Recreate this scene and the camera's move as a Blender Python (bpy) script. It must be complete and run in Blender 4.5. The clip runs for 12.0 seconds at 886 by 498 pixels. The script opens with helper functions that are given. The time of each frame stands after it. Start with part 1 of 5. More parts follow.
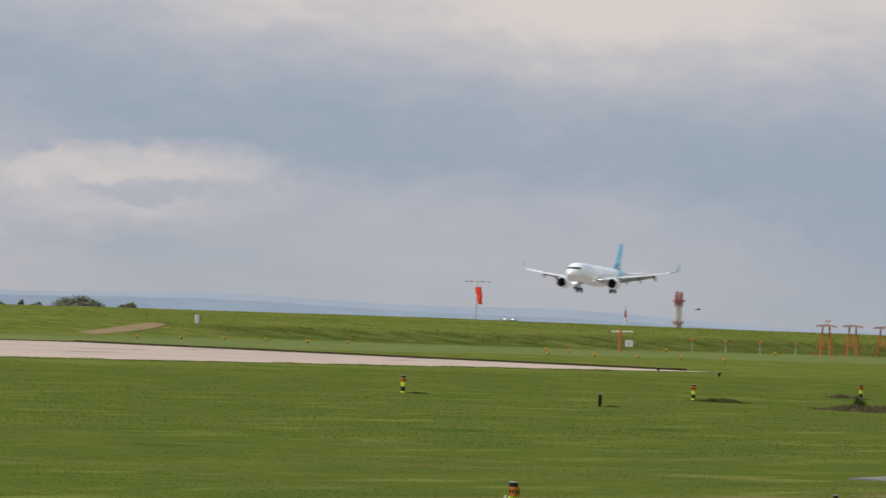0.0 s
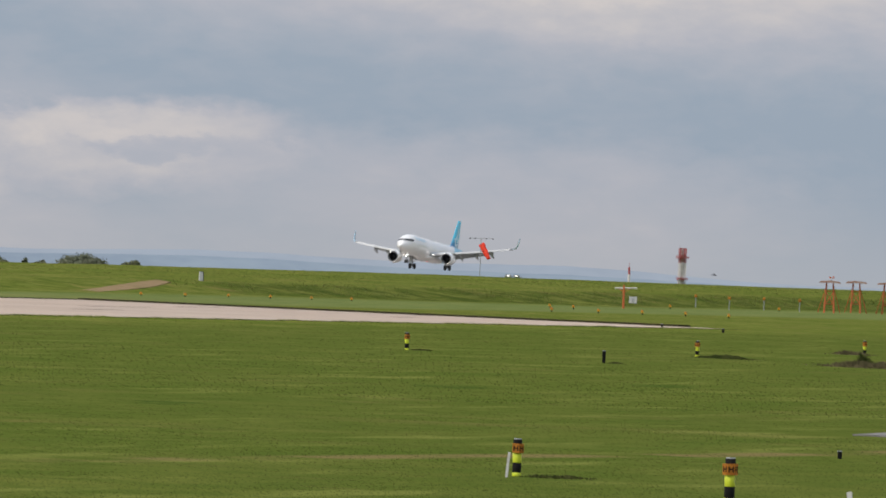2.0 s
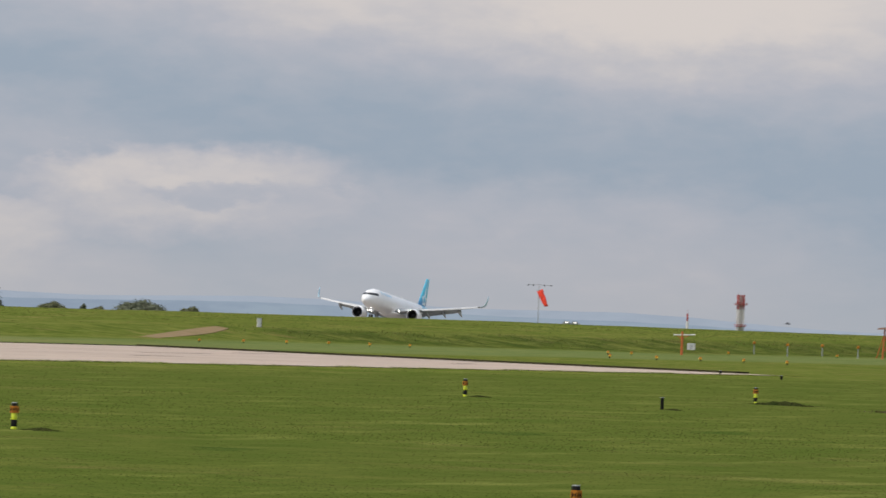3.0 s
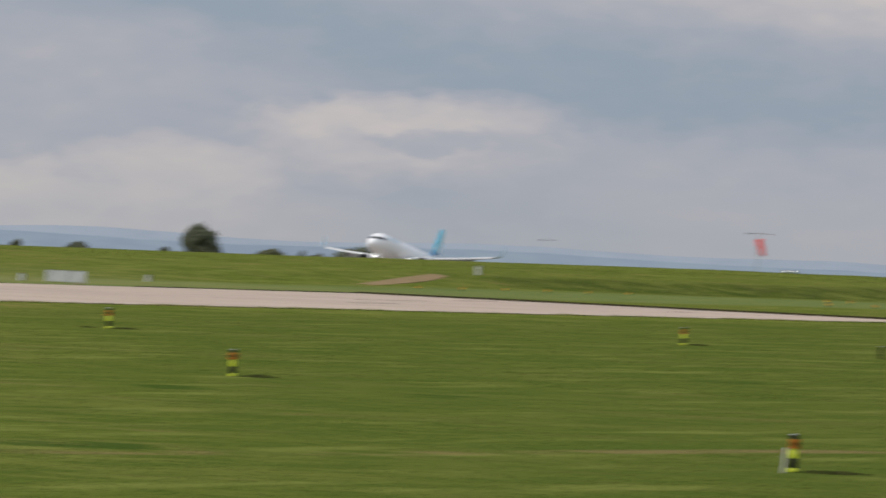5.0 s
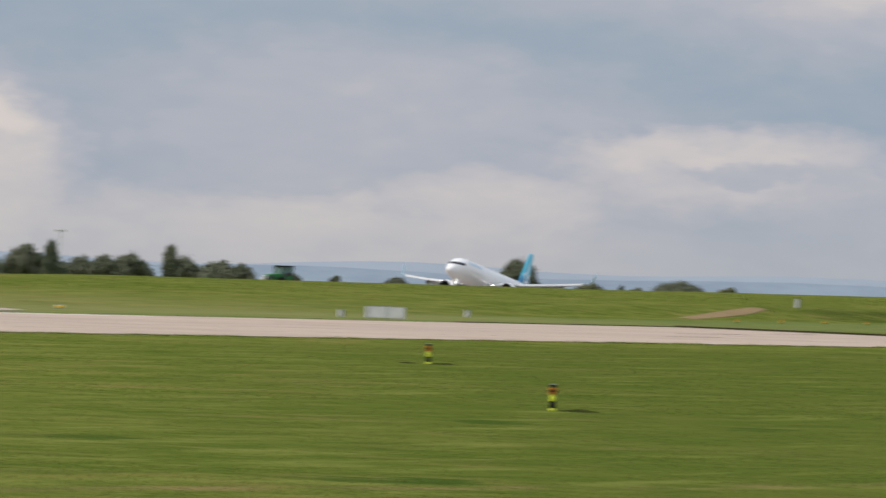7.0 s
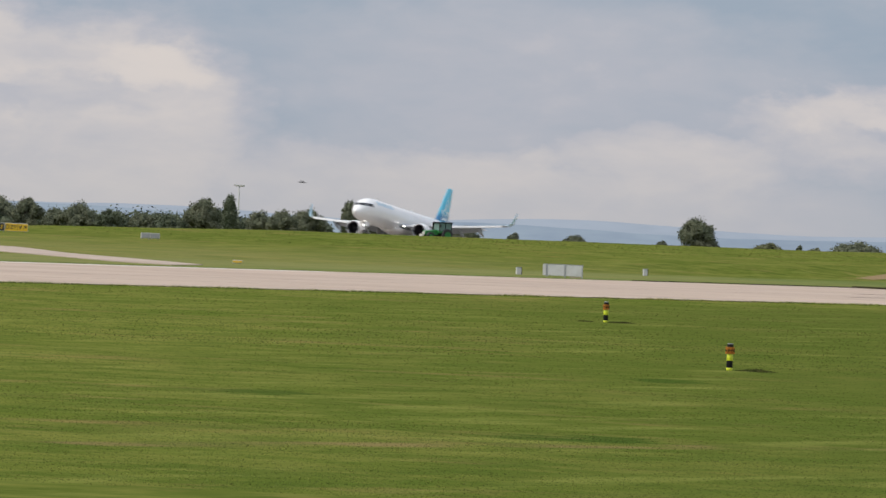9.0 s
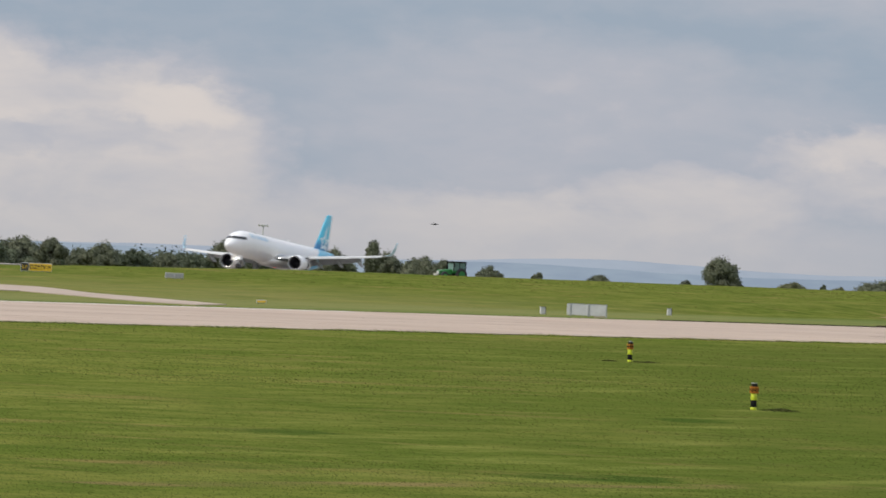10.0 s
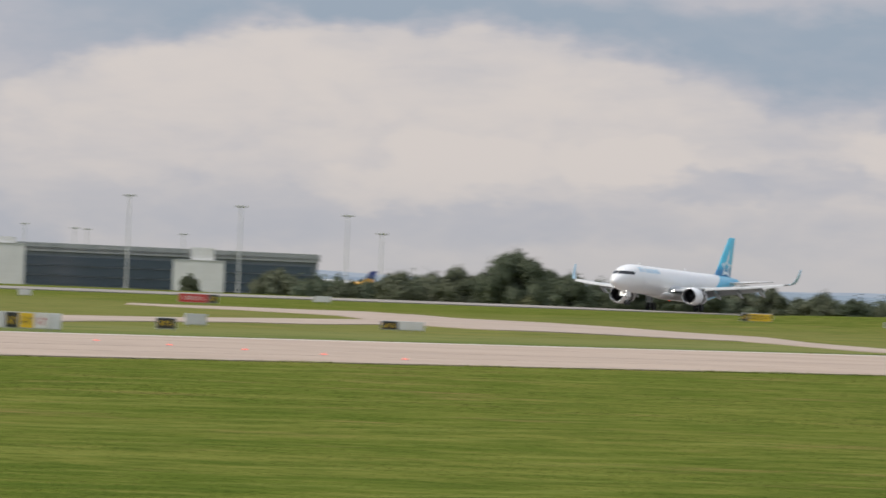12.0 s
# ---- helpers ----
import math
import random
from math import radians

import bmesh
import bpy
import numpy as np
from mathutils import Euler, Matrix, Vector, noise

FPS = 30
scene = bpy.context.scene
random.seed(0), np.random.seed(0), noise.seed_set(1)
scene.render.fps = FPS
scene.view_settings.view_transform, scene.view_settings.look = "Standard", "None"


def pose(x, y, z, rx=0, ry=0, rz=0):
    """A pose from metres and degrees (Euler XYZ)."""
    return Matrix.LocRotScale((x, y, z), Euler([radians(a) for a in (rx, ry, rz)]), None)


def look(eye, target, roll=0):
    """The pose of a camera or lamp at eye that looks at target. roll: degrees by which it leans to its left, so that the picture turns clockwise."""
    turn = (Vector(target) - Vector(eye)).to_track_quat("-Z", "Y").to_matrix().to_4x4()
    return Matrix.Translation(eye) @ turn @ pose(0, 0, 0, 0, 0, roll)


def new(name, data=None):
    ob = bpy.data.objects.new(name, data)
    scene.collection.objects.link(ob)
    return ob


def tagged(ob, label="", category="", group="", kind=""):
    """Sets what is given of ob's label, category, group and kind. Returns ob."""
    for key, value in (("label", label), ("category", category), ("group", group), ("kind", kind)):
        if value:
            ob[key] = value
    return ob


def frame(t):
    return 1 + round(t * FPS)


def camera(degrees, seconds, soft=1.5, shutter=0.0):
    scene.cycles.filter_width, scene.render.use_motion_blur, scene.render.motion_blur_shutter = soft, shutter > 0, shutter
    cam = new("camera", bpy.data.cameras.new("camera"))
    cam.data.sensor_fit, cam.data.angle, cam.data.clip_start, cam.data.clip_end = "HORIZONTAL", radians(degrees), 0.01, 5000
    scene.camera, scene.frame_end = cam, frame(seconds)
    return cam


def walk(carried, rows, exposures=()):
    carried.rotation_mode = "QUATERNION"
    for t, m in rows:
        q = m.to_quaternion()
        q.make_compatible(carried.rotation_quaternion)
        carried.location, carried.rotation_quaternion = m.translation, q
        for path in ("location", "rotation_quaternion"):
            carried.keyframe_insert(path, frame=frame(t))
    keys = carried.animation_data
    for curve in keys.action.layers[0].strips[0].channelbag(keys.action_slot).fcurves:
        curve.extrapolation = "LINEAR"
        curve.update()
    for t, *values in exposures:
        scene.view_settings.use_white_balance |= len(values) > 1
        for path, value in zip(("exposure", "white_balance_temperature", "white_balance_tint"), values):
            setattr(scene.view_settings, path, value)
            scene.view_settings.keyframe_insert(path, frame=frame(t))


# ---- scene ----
# The airfield lies on a grid of its own: s runs along both runways, away from the eye; p runs across them, to the far side.
EYE_HEIGHT = 4.7
RUNWAY_AZIMUTH = math.degrees(5060 / 17000)

cam = camera(5.282, 12.0, soft=1.5, shutter=0.7)

# seconds, azimuth and elevation of the view in degrees, lean
PATH = [
    (0.0, 0.0000, 0.3438, 2.42), (0.5, 0.1299, 0.3030, 2.28), (1.0, -0.0237, 0.0802, 2.29),
    (1.5, -0.1406, 0.0427, 2.05), (2.0, -0.0111, 0.0862, 2.30), (2.5, -0.2011, 0.3251, 2.34),
    (2.7, -0.2654, 0.3675, 2.33), (4.3, -0.8927, 0.0797, 2.66), (4.5, -0.9390, 0.0420, 2.74),
    (5.0, -1.6613, -0.0159, 2.55), (5.5, -2.9526, -0.1153, 2.55), (6.0, -3.4343, -0.0915, 2.28),
    (6.5, -2.9573, 0.0704, 2.31), (7.0, -3.5698, 0.1121, 2.14), (7.5, -4.2138, 0.0537, 2.22),
    (7.7, -4.3047, 0.0174, 2.22), (9.3, -4.6447, -0.1953, 2.68), (9.5, -4.6711, -0.1089, 2.61),
    (10.0, -4.7752, 0.0457, 2.60), (10.5, -5.4047, 0.1294, 2.35), (11.0, -7.5198, 0.1411, 2.29),
    (11.5, -8.3639, 0.1731, 2.41), (12.0, -9.0757, 0.1568, 2.42),
]


def view(azimuth, elevation, lean):
    a, e = radians(azimuth), radians(elevation)
    eye = Vector((0, 0, EYE_HEIGHT))
    return look(eye, eye + 100 * Vector((math.sin(a) * math.cos(e), math.cos(a) * math.cos(e), math.sin(e))), lean)


walk(cam, [(t, view(a, e, lean)) for t, a, e, lean in PATH], exposures=[(0.0, 0.0), (1.5, -0.02), (2.5, 0.02), (4.5, -0.11), (5.5, -0.15), (6.5, -0.05), (7.5, 0.05), (10.0, 0.05), (12.0, 0.0)])


# ---------------------------------------------------------------- light
def link(tree, a, b):
    tree.links.new(a, b)


class Nodes:
    """Short writing for node trees."""

    def __init__(self, tree):
        self.t = tree

    def add(self, kind, **values):
        n = self.t.nodes.new(kind)
        for k, v in values.items():
            n.inputs[k].default_value = v
        return n

    def math(self, op, a, b=0.0, c=0.0, clamp=False):
        n = self.t.nodes.new("ShaderNodeMath")
        n.operation, n.use_clamp = op, clamp
        for i, v in enumerate((a, b, c)):
            if isinstance(v, (int, float)):
                n.inputs[i].default_value = v
            else:
                self.t.links.new(v, n.inputs[i])
        return n.outputs[0]

    def ramp(self, x, lo, hi, a=0.0, b=1.0, smooth=True):
        n = self.t.nodes.new("ShaderNodeMapRange")
        n.interpolation_type = "SMOOTHSTEP" if smooth else "LINEAR"
        for k, v in ((1, lo), (2, hi), (3, a), (4, b)):
            n.inputs[k].default_value = v
        self.t.links.new(x, n.inputs[0])
        return n.outputs[0]

    def mix(self, fac, a, b, blend="MIX"):
        n = self.t.nodes.new("ShaderNodeMix")
        n.data_type, n.blend_type = "RGBA", blend
        for i, v in ((0, fac), (6, a), (7, b)):
            if isinstance(v, (int, float)):
                n.inputs[i].default_value = v
            elif isinstance(v, tuple):
                n.inputs[i].default_value = (*v[:3], 1)
            else:
                self.t.links.new(v, n.inputs[i])
        return n.outputs[2]

    def noise(self, vector, scale, detail=4.0, rough=0.55):
        n = self.t.nodes.new("ShaderNodeTexNoise")
        n.inputs["Scale"].default_value, n.inputs["Detail"].default_value, n.inputs["Roughness"].default_value = scale, detail, rough
        if vector is not None:
            self.t.links.new(vector, n.inputs["Vector"])
        return n.outputs["Fac"]

    def xyz(self, x, y, z):
        n = self.t.nodes.new("ShaderNodeCombineXYZ")
        for i, v in enumerate((x, y, z)):
            if isinstance(v, (int, float)):
                n.inputs[i].default_value = v
            else:
                self.t.links.new(v, n.inputs[i])
        return n.outputs[0]

    def split(self, vector):
        n = self.t.nodes.new("ShaderNodeSeparateXYZ")
        self.t.links.new(vector, n.inputs[0])
        return n.outputs


SUN_FROM = (-0.80, -0.38, 0.82)   # the sun stands to the left and a little behind the eye


def make_world():
    world = bpy.data.worlds.new("sky")
    scene.world = world
    world.use_nodes = True
    tree = world.node_tree
    tree.nodes.clear()
    N = Nodes(tree)
    way = N.add("ShaderNodeTexCoord").outputs["Generated"]
    x, y, z = N.split(way)[:3]
    az = N.math("MULTIPLY", N.math("ARCTAN2", x, y), 57.2958)
    el = N.math("MULTIPLY", N.math("ARCSINE", z), 57.2958)
    # billows: push the place of each cloud bank about, coarsely and finely
    def swirl(shift, scale, detail):
        return N.math("SUBTRACT", N.noise(N.xyz(N.math("ADD", az, shift), N.math("MULTIPLY", el, 1.9), shift * 0.1), scale, detail, 0.55), 0.5)

    w1, w2 = swirl(0.0, 0.9, 3.0), swirl(31.0, 1.1, 3.0)
    f1, f2 = swirl(11.0, 3.6, 6.0), swirl(53.0, 4.2, 6.0)
    a = N.math("ADD", az, N.math("ADD", N.math("MULTIPLY", w1, 0.55), N.math("MULTIPLY", f1, 0.42)))
    e = N.math("ADD", el, N.math("ADD", N.math("MULTIPLY", w2, 0.26), N.math("MULTIPLY", f2, 0.26)))

    def bank(a0, e0, ra, up, down, soft):
        """A cloud round (a0, e0) whose crown rises by up and whose base sinks by down."""
        da = N.math("DIVIDE", N.math("SUBTRACT", a, a0), ra)
        de = N.math("SUBTRACT", e, e0)
        de = N.math("ADD", N.math("DIVIDE", N.math("MAXIMUM", de, 0.0), up), N.math("DIVIDE", N.math("MINIMUM", de, 0.0), down))
        r = N.math("ADD", N.math("MULTIPLY", da, da), N.math("MULTIPLY", de, de))
        return N.ramp(r, 1.0 - 0.95 * soft, 1.0 + 0.8 * soft, 1.0, 0.0)

    banks = [
        (bank(1.6, 2.65, 6.4, 1.5, 1.30, 0.75), 0.80),
        (bank(-2.05, 0.70, 1.05, 0.20, 0.36, 0.95), 0.63),
        (bank(-1.25, 0.58, 0.55, 0.12, 0.25, 1.0), 0.48),
        (bank(-3.25, 0.44, 0.75, 0.20, 0.35, 1.0), 0.62),
        (bank(-4.7, 0.20, 2.8, 0.24, 0.6, 1.0), 0.62),
        (bank(-6.75, 0.55, 1.05, 0.60, 0.9, 0.60), 0.74),
        (bank(-9.4, 0.72, 2.65, 0.80, 1.2, 0.30), 0.74),
        (bank(-8.4, 0.20, 4.0, 0.34, 0.7, 1.0), 0.62),
        (bank(-13.5, 0.9, 2.4, 0.9, 0.9, 1.0), 0.72),
        (bank(0.2, 0.35, 1.9, 0.42, 0.5, 1.0), 0.36),
        (bank(-7.0, 1.85, 2.4, 0.5, 0.22, 1.0), 0.45),
        (bank(-4.0, 0.90, 1.9, 0.45, 0.8, 1.0), 0.35),
    ]
    light = None
    for f, amount in banks:
        f = N.math("MULTIPLY", f, amount)
        light = f if light is None else N.math("MAXIMUM", light, f)
    # sunlit heads and grey hollows in the clouds
    for a0, e0, ra, re, amount in ((-8.95, 0.70, 0.42, 0.15, 0.26), (-8.0, 0.72, 0.45, 0.14, 0.26), (-9.35, 0.50, 0.55, 0.12, 0.20), (-9.6, 1.15, 1.6, 0.3, 0.12), (-6.38, 0.85, 0.32, 0.14, 0.18), (-2.5, 0.73, 0.50, 0.11, 0.14), (1.0, 1.80, 0.9, 0.2, 0.14),
                                   (-7.55, 0.60, 0.40, 0.09, -0.22), (-6.9, 0.64, 0.42, 0.14, -0.18), (-1.75, 0.62, 0.40, 0.06, -0.25), (-9.9, 0.32, 1.6, 0.20, -0.18), (-7.6, 0.34, 1.2, 0.18, -0.14)):
        light = N.math("ADD", light, N.math("MULTIPLY", bank(a0, e0, ra, re, re, 1.0), amount))
    far = N.ramp(N.noise(N.xyz(N.math("MULTIPLY", x, 1.0), y, N.math("MULTIPLY", z, 2.5)), 2.6, 7.0, 0.6), 0.42, 0.66)
    high = N.ramp(el, 2.4, 5.0)
    light = N.math("ADD", N.math("MULTIPLY", light, N.math("SUBTRACT", 1.0, high)), N.math("MULTIPLY", far, N.math("MULTIPLY", high, 0.8)))
    broad = N.noise(N.xyz(N.math("MULTIPLY", az, 0.6), N.math("MULTIPLY", el, 1.8), 9.0), 1.0, 4.0, 0.5)
    fine = N.noise(N.xyz(N.math("ADD", az, w1), N.math("MULTIPLY", el, 2.4), 2.0), 2.6, 7.0, 0.55)
    light = N.math("ADD", light, N.math("MULTIPLY", N.math("SUBTRACT", broad, 0.42), 0.46))
    light = N.math("ADD", light, N.math("MULTIPLY", N.math("SUBTRACT", fine, 0.5), 0.40), clamp=True)
    # blue-grey base, lilac middle, cream where the sun strikes
    cloud = N.mix(N.ramp(light, 0.0, 0.5, 0.0, 1.0, False), (0.318, 0.382, 0.464), (0.452, 0.462, 0.515))
    cloud = N.mix(N.ramp(light, 0.42, 0.98), cloud, (0.66, 0.607, 0.58))
    mist = N.ramp(el, -0.1, 0.75, 0.55, 0.0)
    cloud = N.mix(mist, cloud, (0.465, 0.468, 0.492))
    # an overcast dome is three times as bright overhead as at the horizon
    dome = N.math("ADD", 1.0, N.math("MULTIPLY", N.math("MAXIMUM", z, 0.0), 1.25))
    sky = N.add("ShaderNodeTexSky")
    sky.sky_type, sky.sun_disc = "NISHITA", False
    sky.sun_elevation = math.asin(Vector(SUN_FROM).normalized().z)
    sky.sun_rotation = math.atan2(SUN_FROM[0], SUN_FROM[1])
    clear = N.add("ShaderNodeBackground", Strength=0.05)
    link(tree, sky.outputs[0], clear.inputs["Color"])
    over = N.add("ShaderNodeBackground")
    link(tree, cloud, over.inputs["Color"])
    link(tree, dome, over.inputs["Strength"])
    both = tree.nodes.new("ShaderNodeMixShader")
    both.inputs[0].default_value = 0.96
    link(tree, clear.outputs[0], both.inputs[1])
    link(tree, over.outputs[0], both.inputs[2])
    out = tree.nodes.new("ShaderNodeOutputWorld")
    link(tree, both.outputs[0], out.inputs[0])


make_world()
sun = new("sun", bpy.data.lights.new("sun", "SUN"))
sun.data.energy, sun.data.angle, sun.data.color = 2.5, radians(8), (1.0, 0.94, 0.85)
sun.matrix_world = look(SUN_FROM, (0, 0, 0))


# ---------------------------------------------------------------- materials
def material(name, colour, rough=0.6, other=None, scale=1.0, amount=0.5, bump=0.0, bump_scale=None, metal=0.0, gloss=0.5, emit=None, strength=1.0, coat=0.0):
    """A surface of two tones, mixed by coarse and fine noise, with a fine relief."""
    m = bpy.data.materials.new(name)
    m.use_nodes = True
    tree = m.node_tree
    b = tree.nodes["Principled BSDF"]
    N = Nodes(tree)
    b.inputs["Roughness"].default_value, b.inputs["Metallic"].default_value = rough, metal
    b.inputs["Coat Weight"].default_value, b.inputs["Specular IOR Level"].default_value = coat, gloss
    where = N.add("ShaderNodeTexCoord").outputs["Object"]
    if other is None:
        other = tuple(c * 0.82 for c in colour)
    n = N.math("ADD", N.math("MULTIPLY", N.noise(where, scale, 3.0), 0.6), N.math("MULTIPLY", N.noise(where, scale * 9.0, 4.0), 0.4))
    fac = N.math("MULTIPLY", N.ramp(n, 0.38, 0.64), amount)
    link(tree, N.mix(fac, colour, other), b.inputs["Base Color"])
    if bump:
        r = N.add("ShaderNodeBump", Strength=bump)
        link(tree, N.noise(where, bump_scale or scale * 12.0, 4.0), r.inputs["Height"])
        link(tree, r.outputs[0], b.inputs["Normal"])
    if emit:
        b.inputs["Emission Color"].default_value, b.inputs["Emission Strength"].default_value = (*emit, 1), strength
    return m


def make_grass(name="grass", blades=False):
    m = bpy.data.materials.new(name)
    m.use_nodes = True
    tree = m.node_tree
    b = tree.nodes["Principled BSDF"]
    N = Nodes(tree)
    where = N.add("ShaderNodeTexCoord").outputs["Object"]
    x, y = N.split(where)[:2]
    ca, sa = math.cos(radians(RUNWAY_AZIMUTH)), math.sin(radians(RUNWAY_AZIMUTH))
    s = N.math("ADD", N.math("MULTIPLY", x, sa), N.math("MULTIPLY", y, ca))
    p = N.math("SUBTRACT", N.math("MULTIPLY", y, sa), N.math("MULTIPLY", x, ca))
    wide = N.noise(where, 0.035, 4.0, 0.6)
    mid = N.noise(where, 0.20, 6.0, 0.68)
    patch = N.noise(N.xyz(N.math("ADD", x, 211.0), y, 7.0), 0.42, 6.0, 0.66)
    fine = N.noise(where, 2.4, 6.0, 0.75)
    base = N.mix(N.ramp(wide, 0.40, 0.60), (0.098, 0.126, 0.021), (0.142, 0.154, 0.033))
    base = N.mix(N.math("MULTIPLY", N.ramp(mid, 0.46, 0.56), 0.75), base, (0.074, 0.104, 0.017))
    base = N.mix(N.math("MULTIPLY", N.ramp(patch, 0.50, 0.62), 0.62), base, (0.172, 0.174, 0.042))
    base = N.mix(N.math("MULTIPLY", N.ramp(patch, 0.48, 0.38), 0.52), base, (0.054, 0.084, 0.014))
    base = N.mix(N.math("MULTIPLY", N.ramp(fine, 0.50, 0.75), 0.50), base, (0.190, 0.190, 0.058))
    base = N.mix(N.math("MULTIPLY", N.ramp(fine, 0.48, 0.28), 0.50), base, (0.050, 0.076, 0.013))
    dry = N.ramp(N.noise(N.xyz(N.math("ADD", x, 57.0), y, 3.0), 0.11, 6.0, 0.7), 0.53, 0.69)
    base = N.mix(N.math("MULTIPLY", dry, 0.62), base, (0.225, 0.160, 0.064))
    # longer, greyer meadow grass beside the far edge of the runway
    meadow = N.math("MULTIPLY", N.ramp(p, 286.0, 296.0), N.ramp(p, 340.0, 326.0))
    base = N.mix(N.math("MULTIPLY", meadow, 0.55), base, (0.150, 0.185, 0.075))
    # rough unmown grass on the foot of the bank
    rough = N.math("MULTIPLY", N.math("MULTIPLY", N.ramp(p, 335.0, 339.0), N.ramp(p, 353.0, 346.0)), N.ramp(N.math("ADD", s, N.math("MULTIPLY", N.noise(where, 0.05), 120.0)), 1060.0, 1120.0))
    base = N.mix(N.math("MULTIPLY", rough, N.ramp(mid, 0.36, 0.60, 0.15, 0.95)), base, (0.048, 0.066, 0.014))
    # near field darkened towards its right side, cloud shade put into the colour
    base = N.mix(N.math("MULTIPLY", N.ramp(p, 216.0, 196.0), N.ramp(N.math("SUBTRACT", p, N.math("MULTIPLY", s, 0.40)), 18.0, -22.0, 0.0, 0.62)), base, (0.070, 0.093, 0.018))
    # turf round the taxiways paled, haze of the distance put into the colour
    base = N.mix(N.math("MULTIPLY", N.math("MULTIPLY", N.ramp(p, 296.0, 312.0), N.ramp(s, 960.0, 820.0)), N.ramp(mid, 0.35, 0.65, 0.30, 0.70)), base, (0.215, 0.200, 0.080))
    # mown swathes along the field, with the shading of tussocks put into the colour
    swathe = N.noise(N.xyz(N.math("MULTIPLY", s, 0.055), N.math("MULTIPLY", p, 0.33), 0.0), 1.0, 5.0, 0.62)
    base = N.mix(N.ramp(swathe, 0.48, 0.36, 0.0, 0.45), base, (0.066, 0.100, 0.017))
    base = N.mix(N.ramp(swathe, 0.52, 0.68, 0.0, 0.50), base, (0.188, 0.202, 0.050))
    # lusher streaks where the mower misses
    for s0, p0, rx, ry in ((198.5, 75.8, 2.0, 5.0), (200.5, 75.6, 1.4, 4.0), (289.0, 97.6, 1.2, 5.0), (278.6, 103.0, 1.6, 4.0), (350.0, 107.0, 1.6, 6.0), (231.4, 97.3, 1.6, 4.0), (382.0, 107.6, 1.8, 6.0)):
        dx = N.math("DIVIDE", N.math("SUBTRACT", x, s0 * sa - p0 * ca), rx)
        dy = N.math("DIVIDE", N.math("SUBTRACT", y, s0 * ca + p0 * sa), ry)
        r = N.math("ADD", N.math("ADD", N.math("MULTIPLY", dx, dx), N.math("MULTIPLY", dy, dy)), N.math("MULTIPLY", N.math("SUBTRACT", patch, 0.5), 5.0))
        base = N.mix(N.ramp(r, 1.1, 0.1, 0.0, 0.75), base, (0.044, 0.076, 0.014))
    # a worn wheel track through the near grass
    track = N.math("ABSOLUTE", N.math("ADD", N.math("SUBTRACT", p, 72.0 + 0.105 * 200.0), N.math("MULTIPLY", s, 0.105)))
    worn = N.math("MULTIPLY", N.ramp(track, 1.5, 0.3), N.ramp(N.noise(where, 0.16, 4.0), 0.38, 0.58))
    base = N.mix(N.math("MULTIPLY", worn, 0.70), base, (0.20, 0.145, 0.066))
    if blades:
        each = N.add("ShaderNodeNewGeometry").outputs["Random Per Island"]
        base = N.mix(N.ramp(each, 0.0, 1.0, 0.0, 0.30, False), base, (0.085, 0.128, 0.018))
        base = N.mix(N.ramp(each, 0.90, 1.0, 0.0, 0.6), base, (0.26, 0.23, 0.09))
    link(tree, base, b.inputs["Base Color"])
    b.inputs["Roughness"].default_value = 1.0
    b.inputs["Specular IOR Level"].default_value = 0.0
    if blades:
        # thin blades pass light on and leave gaps, so a tuft is lit much like the turf below it
        up = N.xyz(-0.15, -0.2, 0.95)
        # blade colour raised by a quarter to make up for shade among the blades
        bright = N.mix(1.0, base, (1.25, 1.25, 1.25), "MULTIPLY")
        front, back, both, gaps, whole = (tree.nodes.new(k) for k in ("ShaderNodeBsdfDiffuse", "ShaderNodeBsdfTranslucent", "ShaderNodeAddShader", "ShaderNodeBsdfTransparent", "ShaderNodeMixShader"))
        for i, n in enumerate((front, back)):
            link(tree, bright, n.inputs["Color"])
            link(tree, up, n.inputs["Normal"])
            link(tree, n.outputs[0], both.inputs[i])
        whole.inputs[0].default_value = 0.55
        link(tree, both.outputs[0], whole.inputs[1])
        link(tree, gaps.outputs[0], whole.inputs[2])
        link(tree, whole.outputs[0], tree.nodes["Material Output"].inputs["Surface"])
        return m
    r = N.add("ShaderNodeBump", Strength=0.25, Distance=0.03)
    link(tree, N.noise(where, 3.2, 5.0, 0.7), r.inputs["Height"])
    link(tree, r.outputs[0], b.inputs["Normal"])
    return m


GRASS = make_grass()
BLADES = make_grass("grass blades", True)
CONCRETE = material("concrete", (0.455, 0.360, 0.290), 0.95, (0.375, 0.295, 0.238), 0.05, 0.8, 0.25, 2.0, gloss=0.08)
CONCRETE_DARK = material("stained concrete", (0.40, 0.325, 0.27), 0.85, (0.30, 0.245, 0.20), 0.08, 0.8, 0.3, 2.0, gloss=0.08)
ASPHALT = material("pale asphalt", (0.435, 0.350, 0.288), 0.95, (0.350, 0.283, 0.232), 0.06, 0.7, 0.3, 2.0, gloss=0.08)
MAIN_ASPHALT = material("worn grey asphalt", (0.33, 0.295, 0.265), 0.95, (0.25, 0.225, 0.205), 0.06, 0.7, 0.3, 2.0, gloss=0.08)
PAD_GREY = material("grey asphalt", (0.20, 0.19, 0.18), 0.95, (0.14, 0.135, 0.12), 0.3, 0.7, 0.3, 2.0, gloss=0.08)
EARTH = material("bare earth", (0.27, 0.18, 0.105), 0.95, (0.19, 0.15, 0.06), 0.4, 0.8, 0.6, gloss=0.05)
